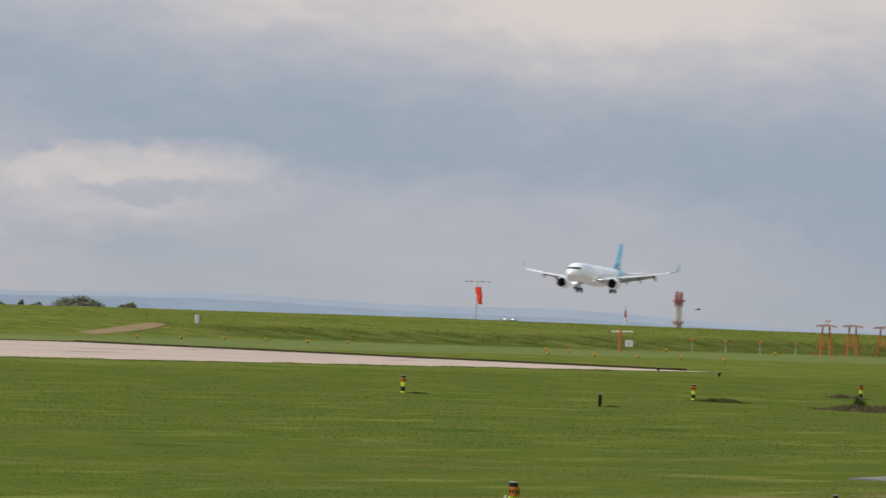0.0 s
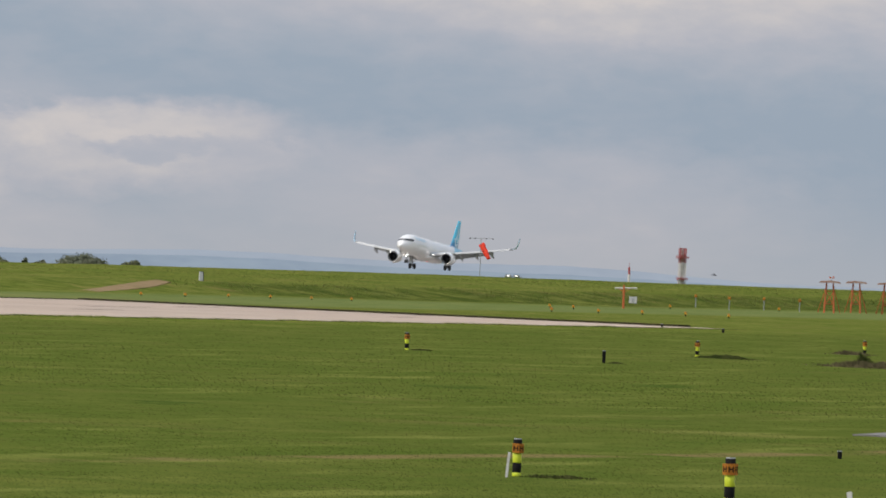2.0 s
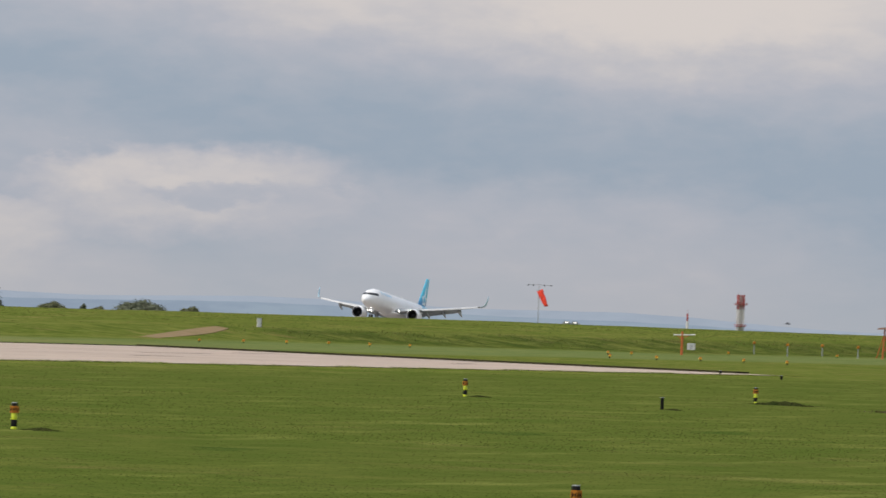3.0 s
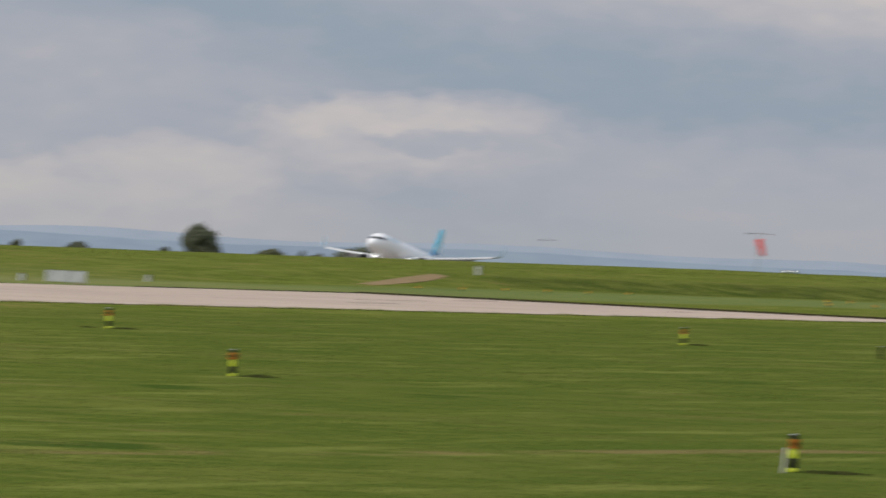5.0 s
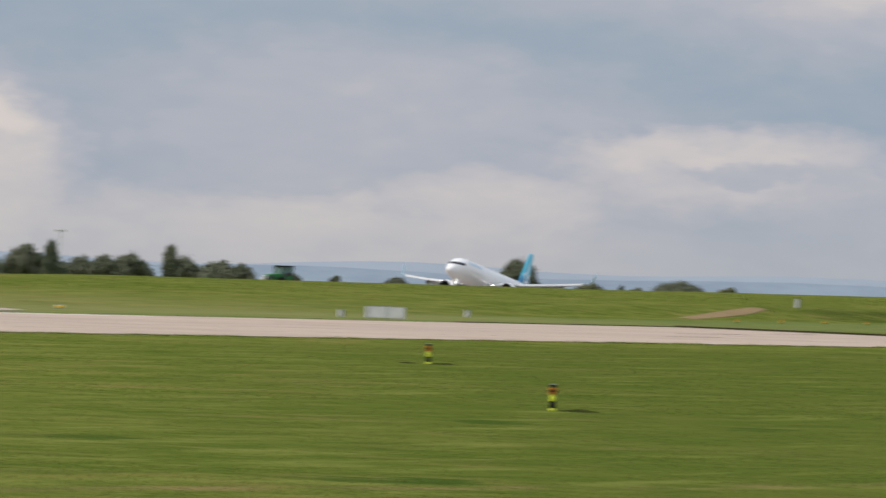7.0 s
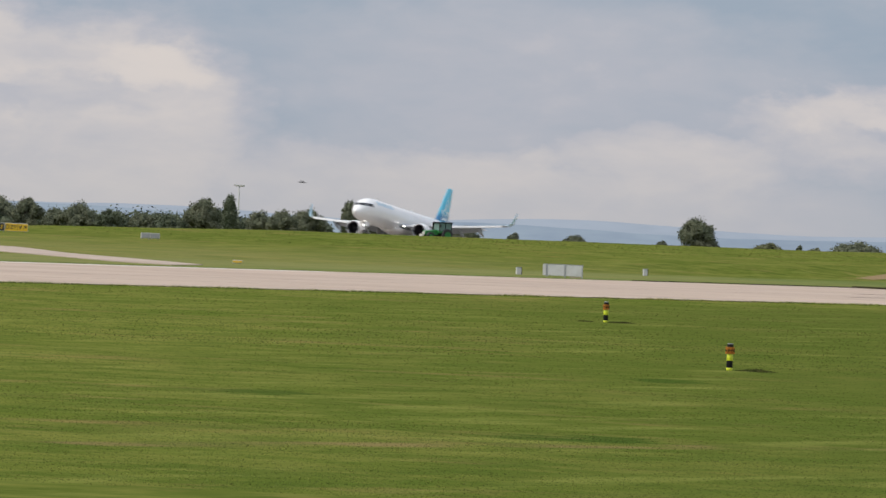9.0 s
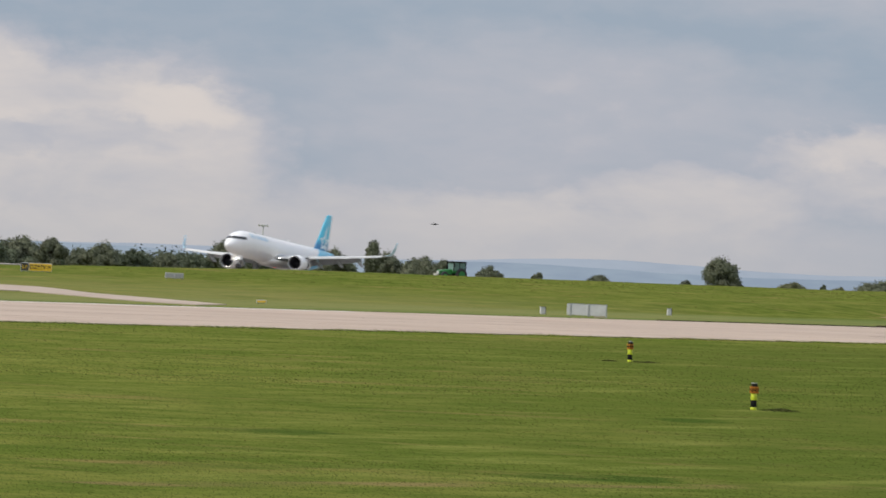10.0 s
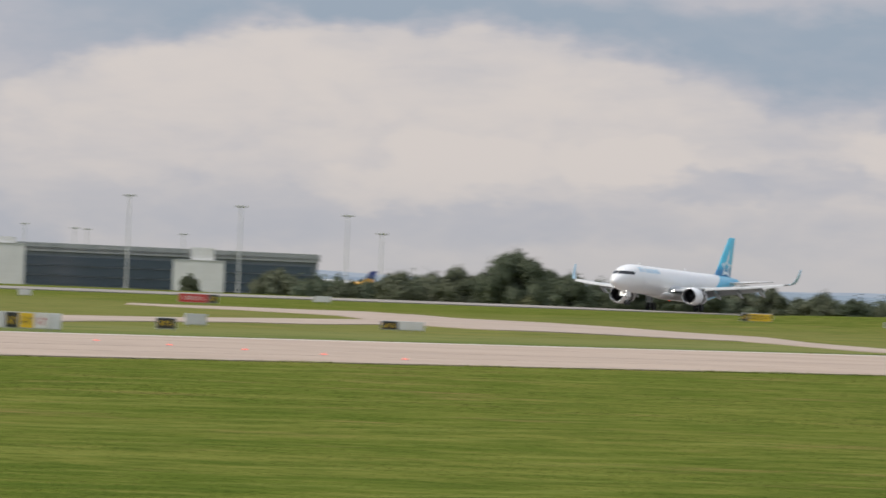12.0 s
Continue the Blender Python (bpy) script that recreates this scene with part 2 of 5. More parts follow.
SOIL = material("dark damp soil", (0.040, 0.033, 0.020), 0.95, (0.055, 0.056, 0.022), 0.5, 0.8, 0.5, gloss=0.03)
DARK_PATCH = material("bitumen repair", (0.12, 0.105, 0.09), 0.95, (0.17, 0.15, 0.13), 0.6, 0.8, gloss=0.05)
LINE_WHITE = material("line paint", (0.72, 0.70, 0.66), 0.7, (0.50, 0.46, 0.42), 0.5, 0.7)
WHITE = material("white aircraft paint", (0.86, 0.855, 0.85), 0.28, (0.80, 0.80, 0.80), 0.3, 0.6, coat=0.3)
GREY_WING = material("grey wing paint", (0.40, 0.42, 0.43), 0.4, (0.32, 0.34, 0.35), 0.6, 0.6)
WINGLET = material("pale turquoise paint", (0.50, 0.68, 0.76), 0.35, (0.40, 0.60, 0.70), 0.6, 0.6)
PALE_BLUE = material("pale blue lettering paint", (0.48, 0.66, 0.78), 0.35)
STAR = material("white emblem paint", (0.88, 0.90, 0.92), 0.35)
METAL = material("bare metal", (0.60, 0.60, 0.60), 0.25, (0.45, 0.45, 0.45), 1.0, 0.6, metal=0.9)
INTAKE = material("dark intake lining", (0.055, 0.055, 0.06), 0.7, (0.04, 0.04, 0.042), 1.0, 0.6, gloss=0.2)
DARK_METAL = material("dark metal", (0.022, 0.022, 0.025), 0.65, (0.015, 0.015, 0.015), 1.0, 0.6, gloss=0.25)
GLASS_DARK = material("dark cockpit glass", (0.012, 0.014, 0.018), 0.08)
RUBBER = material("black rubber", (0.025, 0.025, 0.027), 0.8, (0.05, 0.048, 0.045), 3.0, 0.6)
LAMP = material("lit landing lamp", (0.9, 0.9, 0.9), 0.3, emit=(1.0, 0.96, 0.88), strength=9.0)
PAPI_LAMP = material("lit slope lamp", (0.8, 0.8, 0.8), 0.3, emit=(1.0, 0.95, 0.85), strength=1.6)
BEACON = material("lit red beacon", (0.6, 0.05, 0.03), 0.3, emit=(1.0, 0.08, 0.05), strength=3.0)
RED_LAMP = material("lit red ground lamp", (0.6, 0.08, 0.05), 0.3, emit=(1.0, 0.22, 0.15), strength=0.8)
BLACK = material("black paint", (0.010, 0.010, 0.010), 0.8, (0.022, 0.020, 0.018), 4.0, 0.7, gloss=0.08)
YELLOW_GREEN = material("fluorescent yellow band", (0.62, 0.70, 0.025), 0.5, (0.50, 0.55, 0.04), 5.0, 0.6)
AMBER = material("amber plate", (0.50, 0.19, 0.02), 0.6, (0.26, 0.085, 0.015), 6.0, 0.8, gloss=0.2)
ORANGE = material("orange antenna paint", (0.52, 0.115, 0.025), 0.6, (0.38, 0.09, 0.03), 1.5, 0.7)
ORANGE_SOCK = material("fluorescent orange cloth", (0.88, 0.060, 0.028), 0.8, (0.74, 0.045, 0.02), 1.5, 0.6)
RED = material("red paint", (0.36, 0.045, 0.035), 0.55, (0.27, 0.05, 0.045), 1.5, 0.7)
TOWER_WHITE = material("white tower paint", (0.66, 0.64, 0.62), 0.6, (0.50, 0.46, 0.44), 1.2, 0.7)
GREY = material("grey galvanised steel", (0.36, 0.37, 0.38), 0.5, (0.26, 0.27, 0.28), 1.5, 0.7, metal=0.2)
PALE_GREY = material("pale grey cabinet paint", (0.60, 0.60, 0.60), 0.55, (0.47, 0.47, 0.46), 1.2, 0.7)
SIGN_YELLOW = material("yellow sign face", (0.72, 0.47, 0.02), 0.5, (0.60, 0.38, 0.03), 1.0, 0.5)
SIGN_BLACK = material("black sign face", (0.016, 0.016, 0.015), 0.5, (0.04, 0.04, 0.035), 1.0, 0.6)
SIGN_RED = material("red sign face", (0.50, 0.03, 0.03), 0.5, (0.40, 0.03, 0.03), 1.0, 0.6)
WIRE = material("weathered dark wire", (0.11, 0.11, 0.12), 0.7, (0.17, 0.17, 0.18), 3.0, 0.7, gloss=0.2)
HOOD = material("dull red weathered hood", (0.34, 0.17, 0.13), 0.7, (0.42, 0.33, 0.28), 0.8, 0.7, gloss=0.1)
BARK = material("bark", (0.10, 0.08, 0.06), 0.9, (0.05, 0.04, 0.03), 2.0, 0.7, 0.6, gloss=0.05)
# foliage tones raised to carry the haze over the far trees
LEAF = material("dark foliage", (0.121, 0.136, 0.090), 0.9, (0.167, 0.172, 0.115), 0.35, 0.8, gloss=0.05)
LEAF_PALE = material("olive foliage", (0.172, 0.178, 0.098), 0.9, (0.127, 0.138, 0.076), 0.35, 0.8, gloss=0.05)
LEAF_DEEP = material("deep green foliage", (0.098, 0.117, 0.078), 0.9, (0.136, 0.152, 0.099), 0.35, 0.8, gloss=0.05)
TUFT_LONG = material("long rough grass", (0.040, 0.060, 0.014), 0.9, (0.10, 0.095, 0.035), 0.8, 0.7, gloss=0.05)
TUFT_BANK = material("rough bank grass", (0.150, 0.180, 0.045), 0.95, (0.20, 0.190, 0.070), 0.12, 0.8, gloss=0.0)
BRAMBLE = material("dry bramble", (0.085, 0.075, 0.035), 0.9, (0.16, 0.13, 0.075), 1.2, 0.7, gloss=0.05)
TRACTOR_GREEN = material("green tractor paint", (0.025, 0.20, 0.045), 0.4, (0.02, 0.14, 0.035), 1.5, 0.6)
CAB_GLASS = material("tinted cab glass", (0.16, 0.25, 0.23), 0.1, (0.09, 0.16, 0.14), 0.8, 0.5)
FACADE_GLASS = material("dark facade glazing", (0.055, 0.075, 0.10), 0.2, (0.085, 0.11, 0.14), 0.15, 0.8)
FACADE_GREY = material("grey facade panel", (0.46, 0.45, 0.44), 0.6, (0.32, 0.32, 0.32), 0.2, 0.8)
FACADE_DARK = material("dark slate facade", (0.17, 0.185, 0.21), 0.5, (0.12, 0.135, 0.16), 0.2, 0.8)
FACADE_WHITE = material("white render", (0.70, 0.69, 0.67), 0.7, (0.60, 0.59, 0.57), 0.2, 0.7)
NAVY = material("navy paint", (0.012, 0.025, 0.13), 0.35)
YELLOW_PAINT = material("deep yellow paint", (0.72, 0.36, 0.02), 0.4)
# the blue haze over the far hills is put in as a surface glow
HILL = material("distant land with glowing haze", (0.03, 0.04, 0.05), 1.0, (0.07, 0.085, 0.085), 0.008, 0.9, gloss=0.0, emit=(0.235, 0.285, 0.360), strength=0.95)
HILL_FAR = material("farthest land with glowing haze", (0.03, 0.04, 0.05), 1.0, (0.06, 0.07, 0.08), 0.008, 0.9, gloss=0.0, emit=(0.300, 0.340, 0.405), strength=0.98)
BIRD = material("dark feathers", (0.02, 0.02, 0.022), 0.8)


# ---------------------------------------------------------------- ground plan
def ease(a, b, x):
    t = np.clip((np.asarray(x, float) - a) / (b - a), 0, 1)
    return t * t * (3 - 2 * t)


def main_z(s):
    """The main runway dips in the middle."""
    return np.interp(s, [600, 1280, 1400, 1560, 1640, 1760, 1880, 2000, 2600], [0.95, 0.85, 0.15, -1.3, -1.7, -1.5, -0.2, 0.6, 1.0])


def crest_z(s):
    """The grass bank between the two runways."""
    return np.interp(s, [700, 850, 900, 935, 965, 1031, 1154, 1402, 1590, 1700, 2200], [0.3, 0.5, 0.8, 1.3, 1.9, 2.35, 2.45, 2.95, 2.85, 2.95, 3.2])


WAVES = [(26.0 * 1.3 ** k, random.uniform(0, 6.28), random.uniform(0, 6.28)) for k in range(9)]


def ground_z(s, p):
    s, p = np.asarray(s, float), np.asarray(p, float)
    zc, zr = crest_z(np.where(p > 430, s * 430 / np.maximum(p, 1), s)), main_z(s) - 0.06
    up = zc * (0.55 * ease(338, 352, p) + 0.45 * ease(300, 430, p))
    z = np.where(p < 430, up, zc + (zr - zc) * ease(440, 530, p))
    far = zr + (-1.6 - zr) * ease(660, 900, p) - 10 * ease(1100, 2400, p)
    z = np.where(p > 660, far, z)
    wave = sum(0.010 * (wl / 26.0) ** 0.4 * np.sin((s * math.cos(th) + p * math.sin(th)) * 6.28 / wl + ph) for wl, th, ph in WAVES)
    flat = np.maximum(ease(204, 216, p) * ease(305, 292, p) * ease(860, 840, s), ease(540, 560, p) * ease(640, 620, p))
    return z + wave * (1 - flat) - 0.02


SA, CA = math.sin(radians(RUNWAY_AZIMUTH)), math.cos(radians(RUNWAY_AZIMUTH))


def at(s, p, dz=0.0):
    return Vector((s * SA - p * CA, s * CA + p * SA, float(ground_z(s, p)) + dz))


def facing(s, p, turn=0.0, dz=0.0):
    """A pose on the ground whose front (-y) looks at the eye, turned by so many degrees."""
    v = at(s, p, dz)
    return pose(v.x, v.y, v.z, 0, 0, -math.degrees(math.atan2(v.x, v.y)) + turn)


ALONG = 90 - RUNWAY_AZIMUTH    # turn of a thing whose x axis runs along the runways


# ---------------------------------------------------------------- mesh helpers
def part(name, bm, mat, parent=None, label="", smooth=False):
    if isinstance(bm, bmesh.types.BMesh):
        me = bpy.data.meshes.new(name)
        bmesh.ops.recalc_face_normals(bm, faces=bm.faces)
        bm.to_mesh(me)
        bm.free()
    else:
        me = bm
    me.materials.clear()
    me.materials.append(mat)
    if smooth:
        me.shade_smooth()
    ob = new(name, me)
    ob.parent = parent
    if label:
        ob["label"] = label
    return ob


def thing(name, m, label, category, group="", kind=""):
    ob = new(name)
    ob.empty_display_size = 0.5
    ob.matrix_basis = m
    return tagged(ob, label, category, group, kind)


def box(bm, x, y, z, sx, sy, sz, m=None):
    """A box by its centre and its full sizes."""
    t = Matrix.Translation((x, y, z)) @ Matrix.Diagonal((sx, sy, sz, 1))
    return bmesh.ops.create_cube(bm, size=1, matrix=(m @ t) if m else t)


def boxes(*rows, bevel=0.0):
    bm = bmesh.new()
    for r in rows:
        box(bm, *r)
    if bevel:
        bmesh.ops.bevel(bm, geom=bm.edges[:], offset=bevel, segments=2, affect="EDGES")
    return bm


def rod(bm, a, b, r0, r1=None, n=10):
    a, b = Vector(a), Vector(b)
    d = b - a
    m = Matrix.Translation((a + b) / 2) @ d.to_track_quat("Z", "Y").to_matrix().to_4x4()
    bmesh.ops.create_cone(bm, cap_ends=True, segments=n, radius1=r0, radius2=r0 if r1 is None else r1, depth=d.length, matrix=m)


def rods(*rows, n=10):
    bm = bmesh.new()
    for r in rows:
        rod(bm, *r, n=n)
    return bm


def loft(rings, close=True, caps=True):
    """A skin over rings of points, all of one length."""
    bm = bmesh.new()
    vs = [[bm.verts.new(c) for c in ring] for ring in rings]
    n = len(vs[0])
    for a, b in zip(vs, vs[1:]):
        for i in range(n if close else n - 1):
            j = (i + 1) % n
            bm.faces.new((a[i], a[j], b[j], b[i]))
    if caps:
        bm.faces.new(vs[0][::-1])
        bm.faces.new(vs[-1])
    return bm


def turned(profile, n=28, axis="X", centre=(0, 0, 0), caps=True):
    """A body of revolution; profile: (place along the axis, radius)."""
    c = Vector(centre)
    rings = []
    for a, r in profile:
        ring = []
        for i in range(n):
            w = 2 * math.pi * i / n
            q = (a, r * math.cos(w), r * math.sin(w)) if axis == "X" else (r * math.cos(w), r * math.sin(w), a)
            ring.append(c + Vector(q))
        rings.append(ring)
    return loft(rings, True, caps)


def wheel(bm, x, y, z, r, w):
    for dy, rr in ((0, r),):
        rings = []
        for a, k in ((-0.5, 0.72), (-0.48, 0.9), (-0.3, 1.0), (0.3, 1.0), (0.48, 0.9), (0.5, 0.72)):
            rings.append([bm.verts.new((x + rr * k * math.cos(t), y + a * w, z + rr * k * math.sin(t))) for t in [2 * math.pi * i / 20 for i in range(20)]])
        for p, q in zip(rings, rings[1:]):
            for i in range(20):
                bm.faces.new((p[i], p[(i + 1) % 20], q[(i + 1) % 20], q[i]))
        bm.faces.new(rings[0])
        bm.faces.new(rings[-1][::-1])


def sheet(name, left, right, mat, n=60, m=6, dz=0.05, label="", category="", thick=0.0):
    """A slab laid on the ground between two lines of (s, p) points."""
    def along(line, k):
        line = np.array(line, float)
        d = np.r_[0, np.cumsum(np.hypot(*np.diff(line, axis=0).T))]
        u = np.linspace(0, d[-1], k)
        return np.c_[np.interp(u, d, line[:, 0]), np.interp(u, d, line[:, 1])]
    a, b = along(left, n), along(right, n)
    verts, faces = [], []
    for i in range(n):
        for j in range(m):
            s, p = a[i] + (b[i] - a[i]) * j / (m - 1)
            verts.append(at(s, p, dz))
    for i in range(n - 1):
        for j in range(m - 1):
            k = i * m + j
            faces.append((k, k + 1, k + m + 1, k + m))
    me = bpy.data.meshes.new(name)
    me.from_pydata(verts, [], faces)
    bm = bmesh.new()
    bm.from_mesh(me)
    bmesh.ops.recalc_face_normals(bm, faces=bm.faces)
    if sum(f.normal.z for f in bm.faces) < 0:
        bmesh.ops.reverse_faces(bm, faces=bm.faces)
    edge = [e for e in bm.edges if e.is_boundary]
    ret = bmesh.ops.extrude_edge_only(bm, edges=edge)
    for v in ret["geom"]:
        if isinstance(v, bmesh.types.BMVert):
            v.co.z -= 0.25
    bm.to_mesh(me)
    bm.free()
    me.materials.append(mat)
    ob = new(name, me)
    return tagged(ob, label, category, kind="structure")


# ---------------------------------------------------------------- large structure
def make_ground():
    ss = np.r_[np.arange(-600, 100, 50), np.arange(100, 800, 8), np.arange(800, 2300, 14), np.arange(2300, 4900, 120)]
    ps = np.r_[np.arange(-1500, -100, 100), np.arange(-100, 20, 20), np.arange(20, 290, 5), np.arange(290, 450, 4), np.arange(450, 700, 10), np.arange(700, 1300, 40), np.arange(1300, 4500, 150)]
    S, P = np.meshgrid(ss, ps, indexing="ij")
    Z = ground_z(S, P)
    verts = np.stack([S * SA - P * CA, S * CA + P * SA, Z], -1).reshape(-1, 3)
    a, b = S.shape
    k = (np.arange(a - 1)[:, None] * b + np.arange(b - 1)[None, :]).ravel()
    faces = np.stack([k, k + 1, k + b + 1, k + b], -1)[:, ::-1]
    me = bpy.data.meshes.new("ground")
    me.from_pydata(verts.tolist(), [], faces.tolist())
    me.materials.append(GRASS)
    me.shade_smooth()
    ob = tagged(new("ground", me), "mown airfield grass with worn and dry streaks", "grass", kind="structure")
    if me.polygons[0].normal.z < 0:
        me.flip_normals()
    return ob


make_ground()

sheet("runway_near", [(-250, 220.5), (801, 220.5)], [(-250, 290), (832, 290)], CONCRETE, 160, 12, 0.06, "pale weathered concrete runway across the grass", "runway")
sheet("runway_main", [(300, 563), (2700, 563)], [(300, 612), (2700, 612)], MAIN_ASPHALT, 200, 8, 0.10, "pale asphalt main runway behind the grass bank", "runway")


def runway_marks():
    """Joints, a worn tar seam and a white edge line."""
    sheet("runway_edge_line", [(-250, 287.2), (700, 287.2)], [(-250, 288.4), (700, 288.4)], LINE_WHITE, 100, 2, 0.066, "worn white edge line on the runway", "road marking")
    sheet("runway_seam", [(-250, 251.0), (826, 251.0)], [(-250, 251.9), (826, 251.9)], CONCRETE_DARK, 100, 2, 0.065, "dark tar seam along the runway slabs", "road seam")
    for i, p in enumerate((236.0, 271.0)):
        sheet("runway_seam", [(-250, p), (800, p)], [(-250, p + 0.35), (800, p + 0.35)], CONCRETE_DARK, 100, 2, 0.064, "thin dark joint along the runway slabs", "road seam")
    for s, p, n in ((700, 244, 14), (742, 258, 20), (770, 240, 9), (790, 266, 16), (805, 249, 8)):
        sheet("runway_crack", [(s, p), (s + n, p + 1.0)], [(s, p + 0.8), (s + n, p + 2.0)], DARK_PATCH, 8, 2, 0.067, "dark repaired crack in the concrete", "crack")
    sheet("runway_tyre_marks", [(640, 262.0), (815, 262.0)], [(640, 263.2), (815, 263.2)], CONCRETE_DARK, 30, 2, 0.064, "dark tyre streak on the concrete", "tyre mark")


runway_marks()

sheet("taxiway_1", [(862, 458), (886, 458), (896, 448), (851, 416), (848, 404), (802, 369), (770, 343), (722, 308)],
      [(846, 450), (835, 432), (812, 409), (772, 385), (748, 371), (730, 354), (742, 346), (752, 340), (712, 311), (704, 303)], ASPHALT, 60, 8, 0.06, "pale concrete exit taxiway curving between the runways", "taxiway")
sheet("taxiway_2", [(500, 322), (677, 366), (732, 379), (785, 391)], [(490, 306), (659, 349), (745, 369), (772, 384)], ASPHALT, 50, 5, 0.055, "pale narrow taxiway meeting the exit taxiway", "taxiway")
sheet("service_pad", [(286, 74.4), (302, 76.0)], [(282, 62), (300, 62)], PAD_GREY, 8, 4, 0.05, "small grey asphalt pad in the grass", "paved pad")
sheet("dirt_path", [(977, 338.4), (1003, 342.6), (1016, 345.0), (1029, 347.9)], [(977, 340.4), (1003, 345.0), (1016, 347.4), (1029, 349.5)], EARTH, 24, 4, 0.06, "bare sandy path trodden up the bank", "dirt path")
sheet("runway_verge", [(778, 291.0), (835.5, 290.6)], [(778, 291.5), (835.5, 293.0)], SOIL, 60, 2, 0.12, "dark bare strip of soil along the runway edge", "soil strip")
sheet("runway_end_verge", [(803.6, 225.0), (832.6, 290.4)], [(806.0, 224.6), (836, 291)], SOIL, 40, 2, 0.22, "dark bare strip of soil across the runway end", "soil strip")


def ridge(name, dist, base, swing, seed, mat, label, a0=-24.0, a1=12.0, n=260):
    """A range of hills far away, a body with a front slope and a back."""
    rnd = random.Random(seed)
    waves = [(rnd.uniform(0.25, 2.2), rnd.uniform(0, 6.28)) for _ in range(9)]
    rings = []
    for i in range(n):
        a = a0 + (a1 - a0) * i / (n - 1)
        h = base + swing * sum(math.sin(a * f * 1.6 + ph) / (1 + f) for f, ph in waves) * 0.45
        h += 0.15 * math.sin(a * 21 + seed) * math.sin(a * 9.7)
        h -= 3.6 * float(ease(0.6, 2.6, a))
        d = Vector((math.sin(radians(a)), math.cos(radians(a)), 0))
        rings.append([d * (dist - 140) + Vector((0, 0, -30)), d * (dist - 40) + Vector((0, 0, h * 0.5 - 5)), d * dist + Vector((0, 0, h)), d * (dist + 120) + Vector((0, 0, -30))])
    bm = loft(rings, True, True)
    ob = part(name, bm, mat)
    return tagged(ob, label, "hills", kind="structure")


# both ranges glow bluish in place of haze in the air
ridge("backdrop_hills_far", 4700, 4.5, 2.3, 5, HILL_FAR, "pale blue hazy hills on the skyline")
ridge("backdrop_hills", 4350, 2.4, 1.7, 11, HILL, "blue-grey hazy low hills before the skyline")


# ---------------------------------------------------------------- the airliner
def livery():
    m = material("airliner livery", (0.80, 0.80, 0.80), 0.28, coat=0.3)
    tree = m.node_tree
    b = tree.nodes["Principled BSDF"]
    N = Nodes(tree)
    where = N.add("ShaderNodeTexCoord").outputs["Object"]
    x, y, z = N.split(where)[:3]
    edge = N.math("ADD", x, N.math("MULTIPLY", N.math("SUBTRACT", 5.9, z), -1.9))
    blue = N.ramp(edge, -13.6, -13.9)
    grime = N.math("MULTIPLY", N.ramp(N.noise(where, 0.7, 5.0), 0.45, 0.7), 0.25)
    link(tree, N.mix(blue, N.mix(grime, (0.88, 0.87, 0.86), (0.76, 0.75, 0.74)), (0.05, 0.46, 0.70)), b.inputs["Base Color"])
    return m


def fin_paint():
    """Turquoise, running into deep blue low on the fin."""
    m = material("fin paint", (0.04, 0.50, 0.74), 0.3, coat=0.3)
    tree = m.node_tree
    N = Nodes(tree)
    where = N.add("ShaderNodeTexCoord").outputs["Object"]
    z = N.split(where)[2]
    deep = N.ramp(N.math("ADD", z, N.math("MULTIPLY", N.noise(where, 0.8, 2.0), 0.8)), 8.3, 6.9)
    link(tree, N.mix(deep, (0.075, 0.58, 0.80), (0.020, 0.22, 0.47)), tree.nodes["Principled BSDF"].inputs["Base Color"])
    return m


def fuselage_ring(x, n=36):
    xs = [-22.5, -22.0, -20.0, -17.0, -14.0, -11.0, -8.0, 15.5, 16.8, 18.2, 19.4, 20.4, 21.2, 21.7, 21.95, 22.05]
    zc = np.interp(x, xs, [5.5, 5.45, 5.2, 4.75, 4.35, 4.05, 3.93, 3.93, 3.90, 3.82, 3.68, 3.5, 3.35, 3.28, 3.25, 3.25])
    w = np.interp(x, xs, [0.12, 0.28, 0.65, 1.2, 1.65, 1.9, 1.975, 1.975, 1.92, 1.75, 1.48, 1.15, 0.8, 0.5, 0.25, 0.03])
    h = np.interp(x, xs, [0.15, 0.33, 0.72, 1.25, 1.7, 1.98, 2.07, 2.07, 2.03, 1.87, 1.58, 1.2, 0.82, 0.5, 0.25, 0.03])
    return float(zc), float(w), float(h)


def skin(x, angle, out=0.0):
    """A point of the fuselage: angle from the top, to the left side."""
    zc, w, h = fuselage_ring(x)
    return Vector((x, (w + out) * math.sin(angle), zc + (h + out) * math.cos(angle)))


def aerofoil(x_lead, chord, y, z, thick, up=(0, 0, 1)):
    """A wing section as a ring of 14 points."""
    up = Vector(up)
    pts = []
    for u, t in ((0, 0), (0.02, 0.30), (0.10, 0.75), (0.30, 1.0), (0.55, 0.8), (0.8, 0.4), (1.0, 0.03)):
        pts.append(Vector((x_lead - u * chord, y, z)) + up * (t * thick * chord * 0.6))
    for u, t in ((1.0, -0.03), (0.8, -0.25), (0.55, -0.55), (0.30, -0.75), (0.10, -0.6), (0.02, -0.28)):
        pts.append(Vector((x_lead - u * chord, y, z)) + up * (t * thick * chord * 0.5))
    return pts


WING = ((1.2, 6.4, 7.6, 2.75), (1.9, 6.0, 7.1, 2.85), (6.4, 3.7, 4.1, 3.30), (12.0, 0.85, 2.75, 3.98), (17.0, -1.7, 1.55, 4.75))


def wing_at(y):
    a = np.array(WING)
    return [float(np.interp(y, a[:, 0], a[:, i])) for i in (1, 2, 3)]


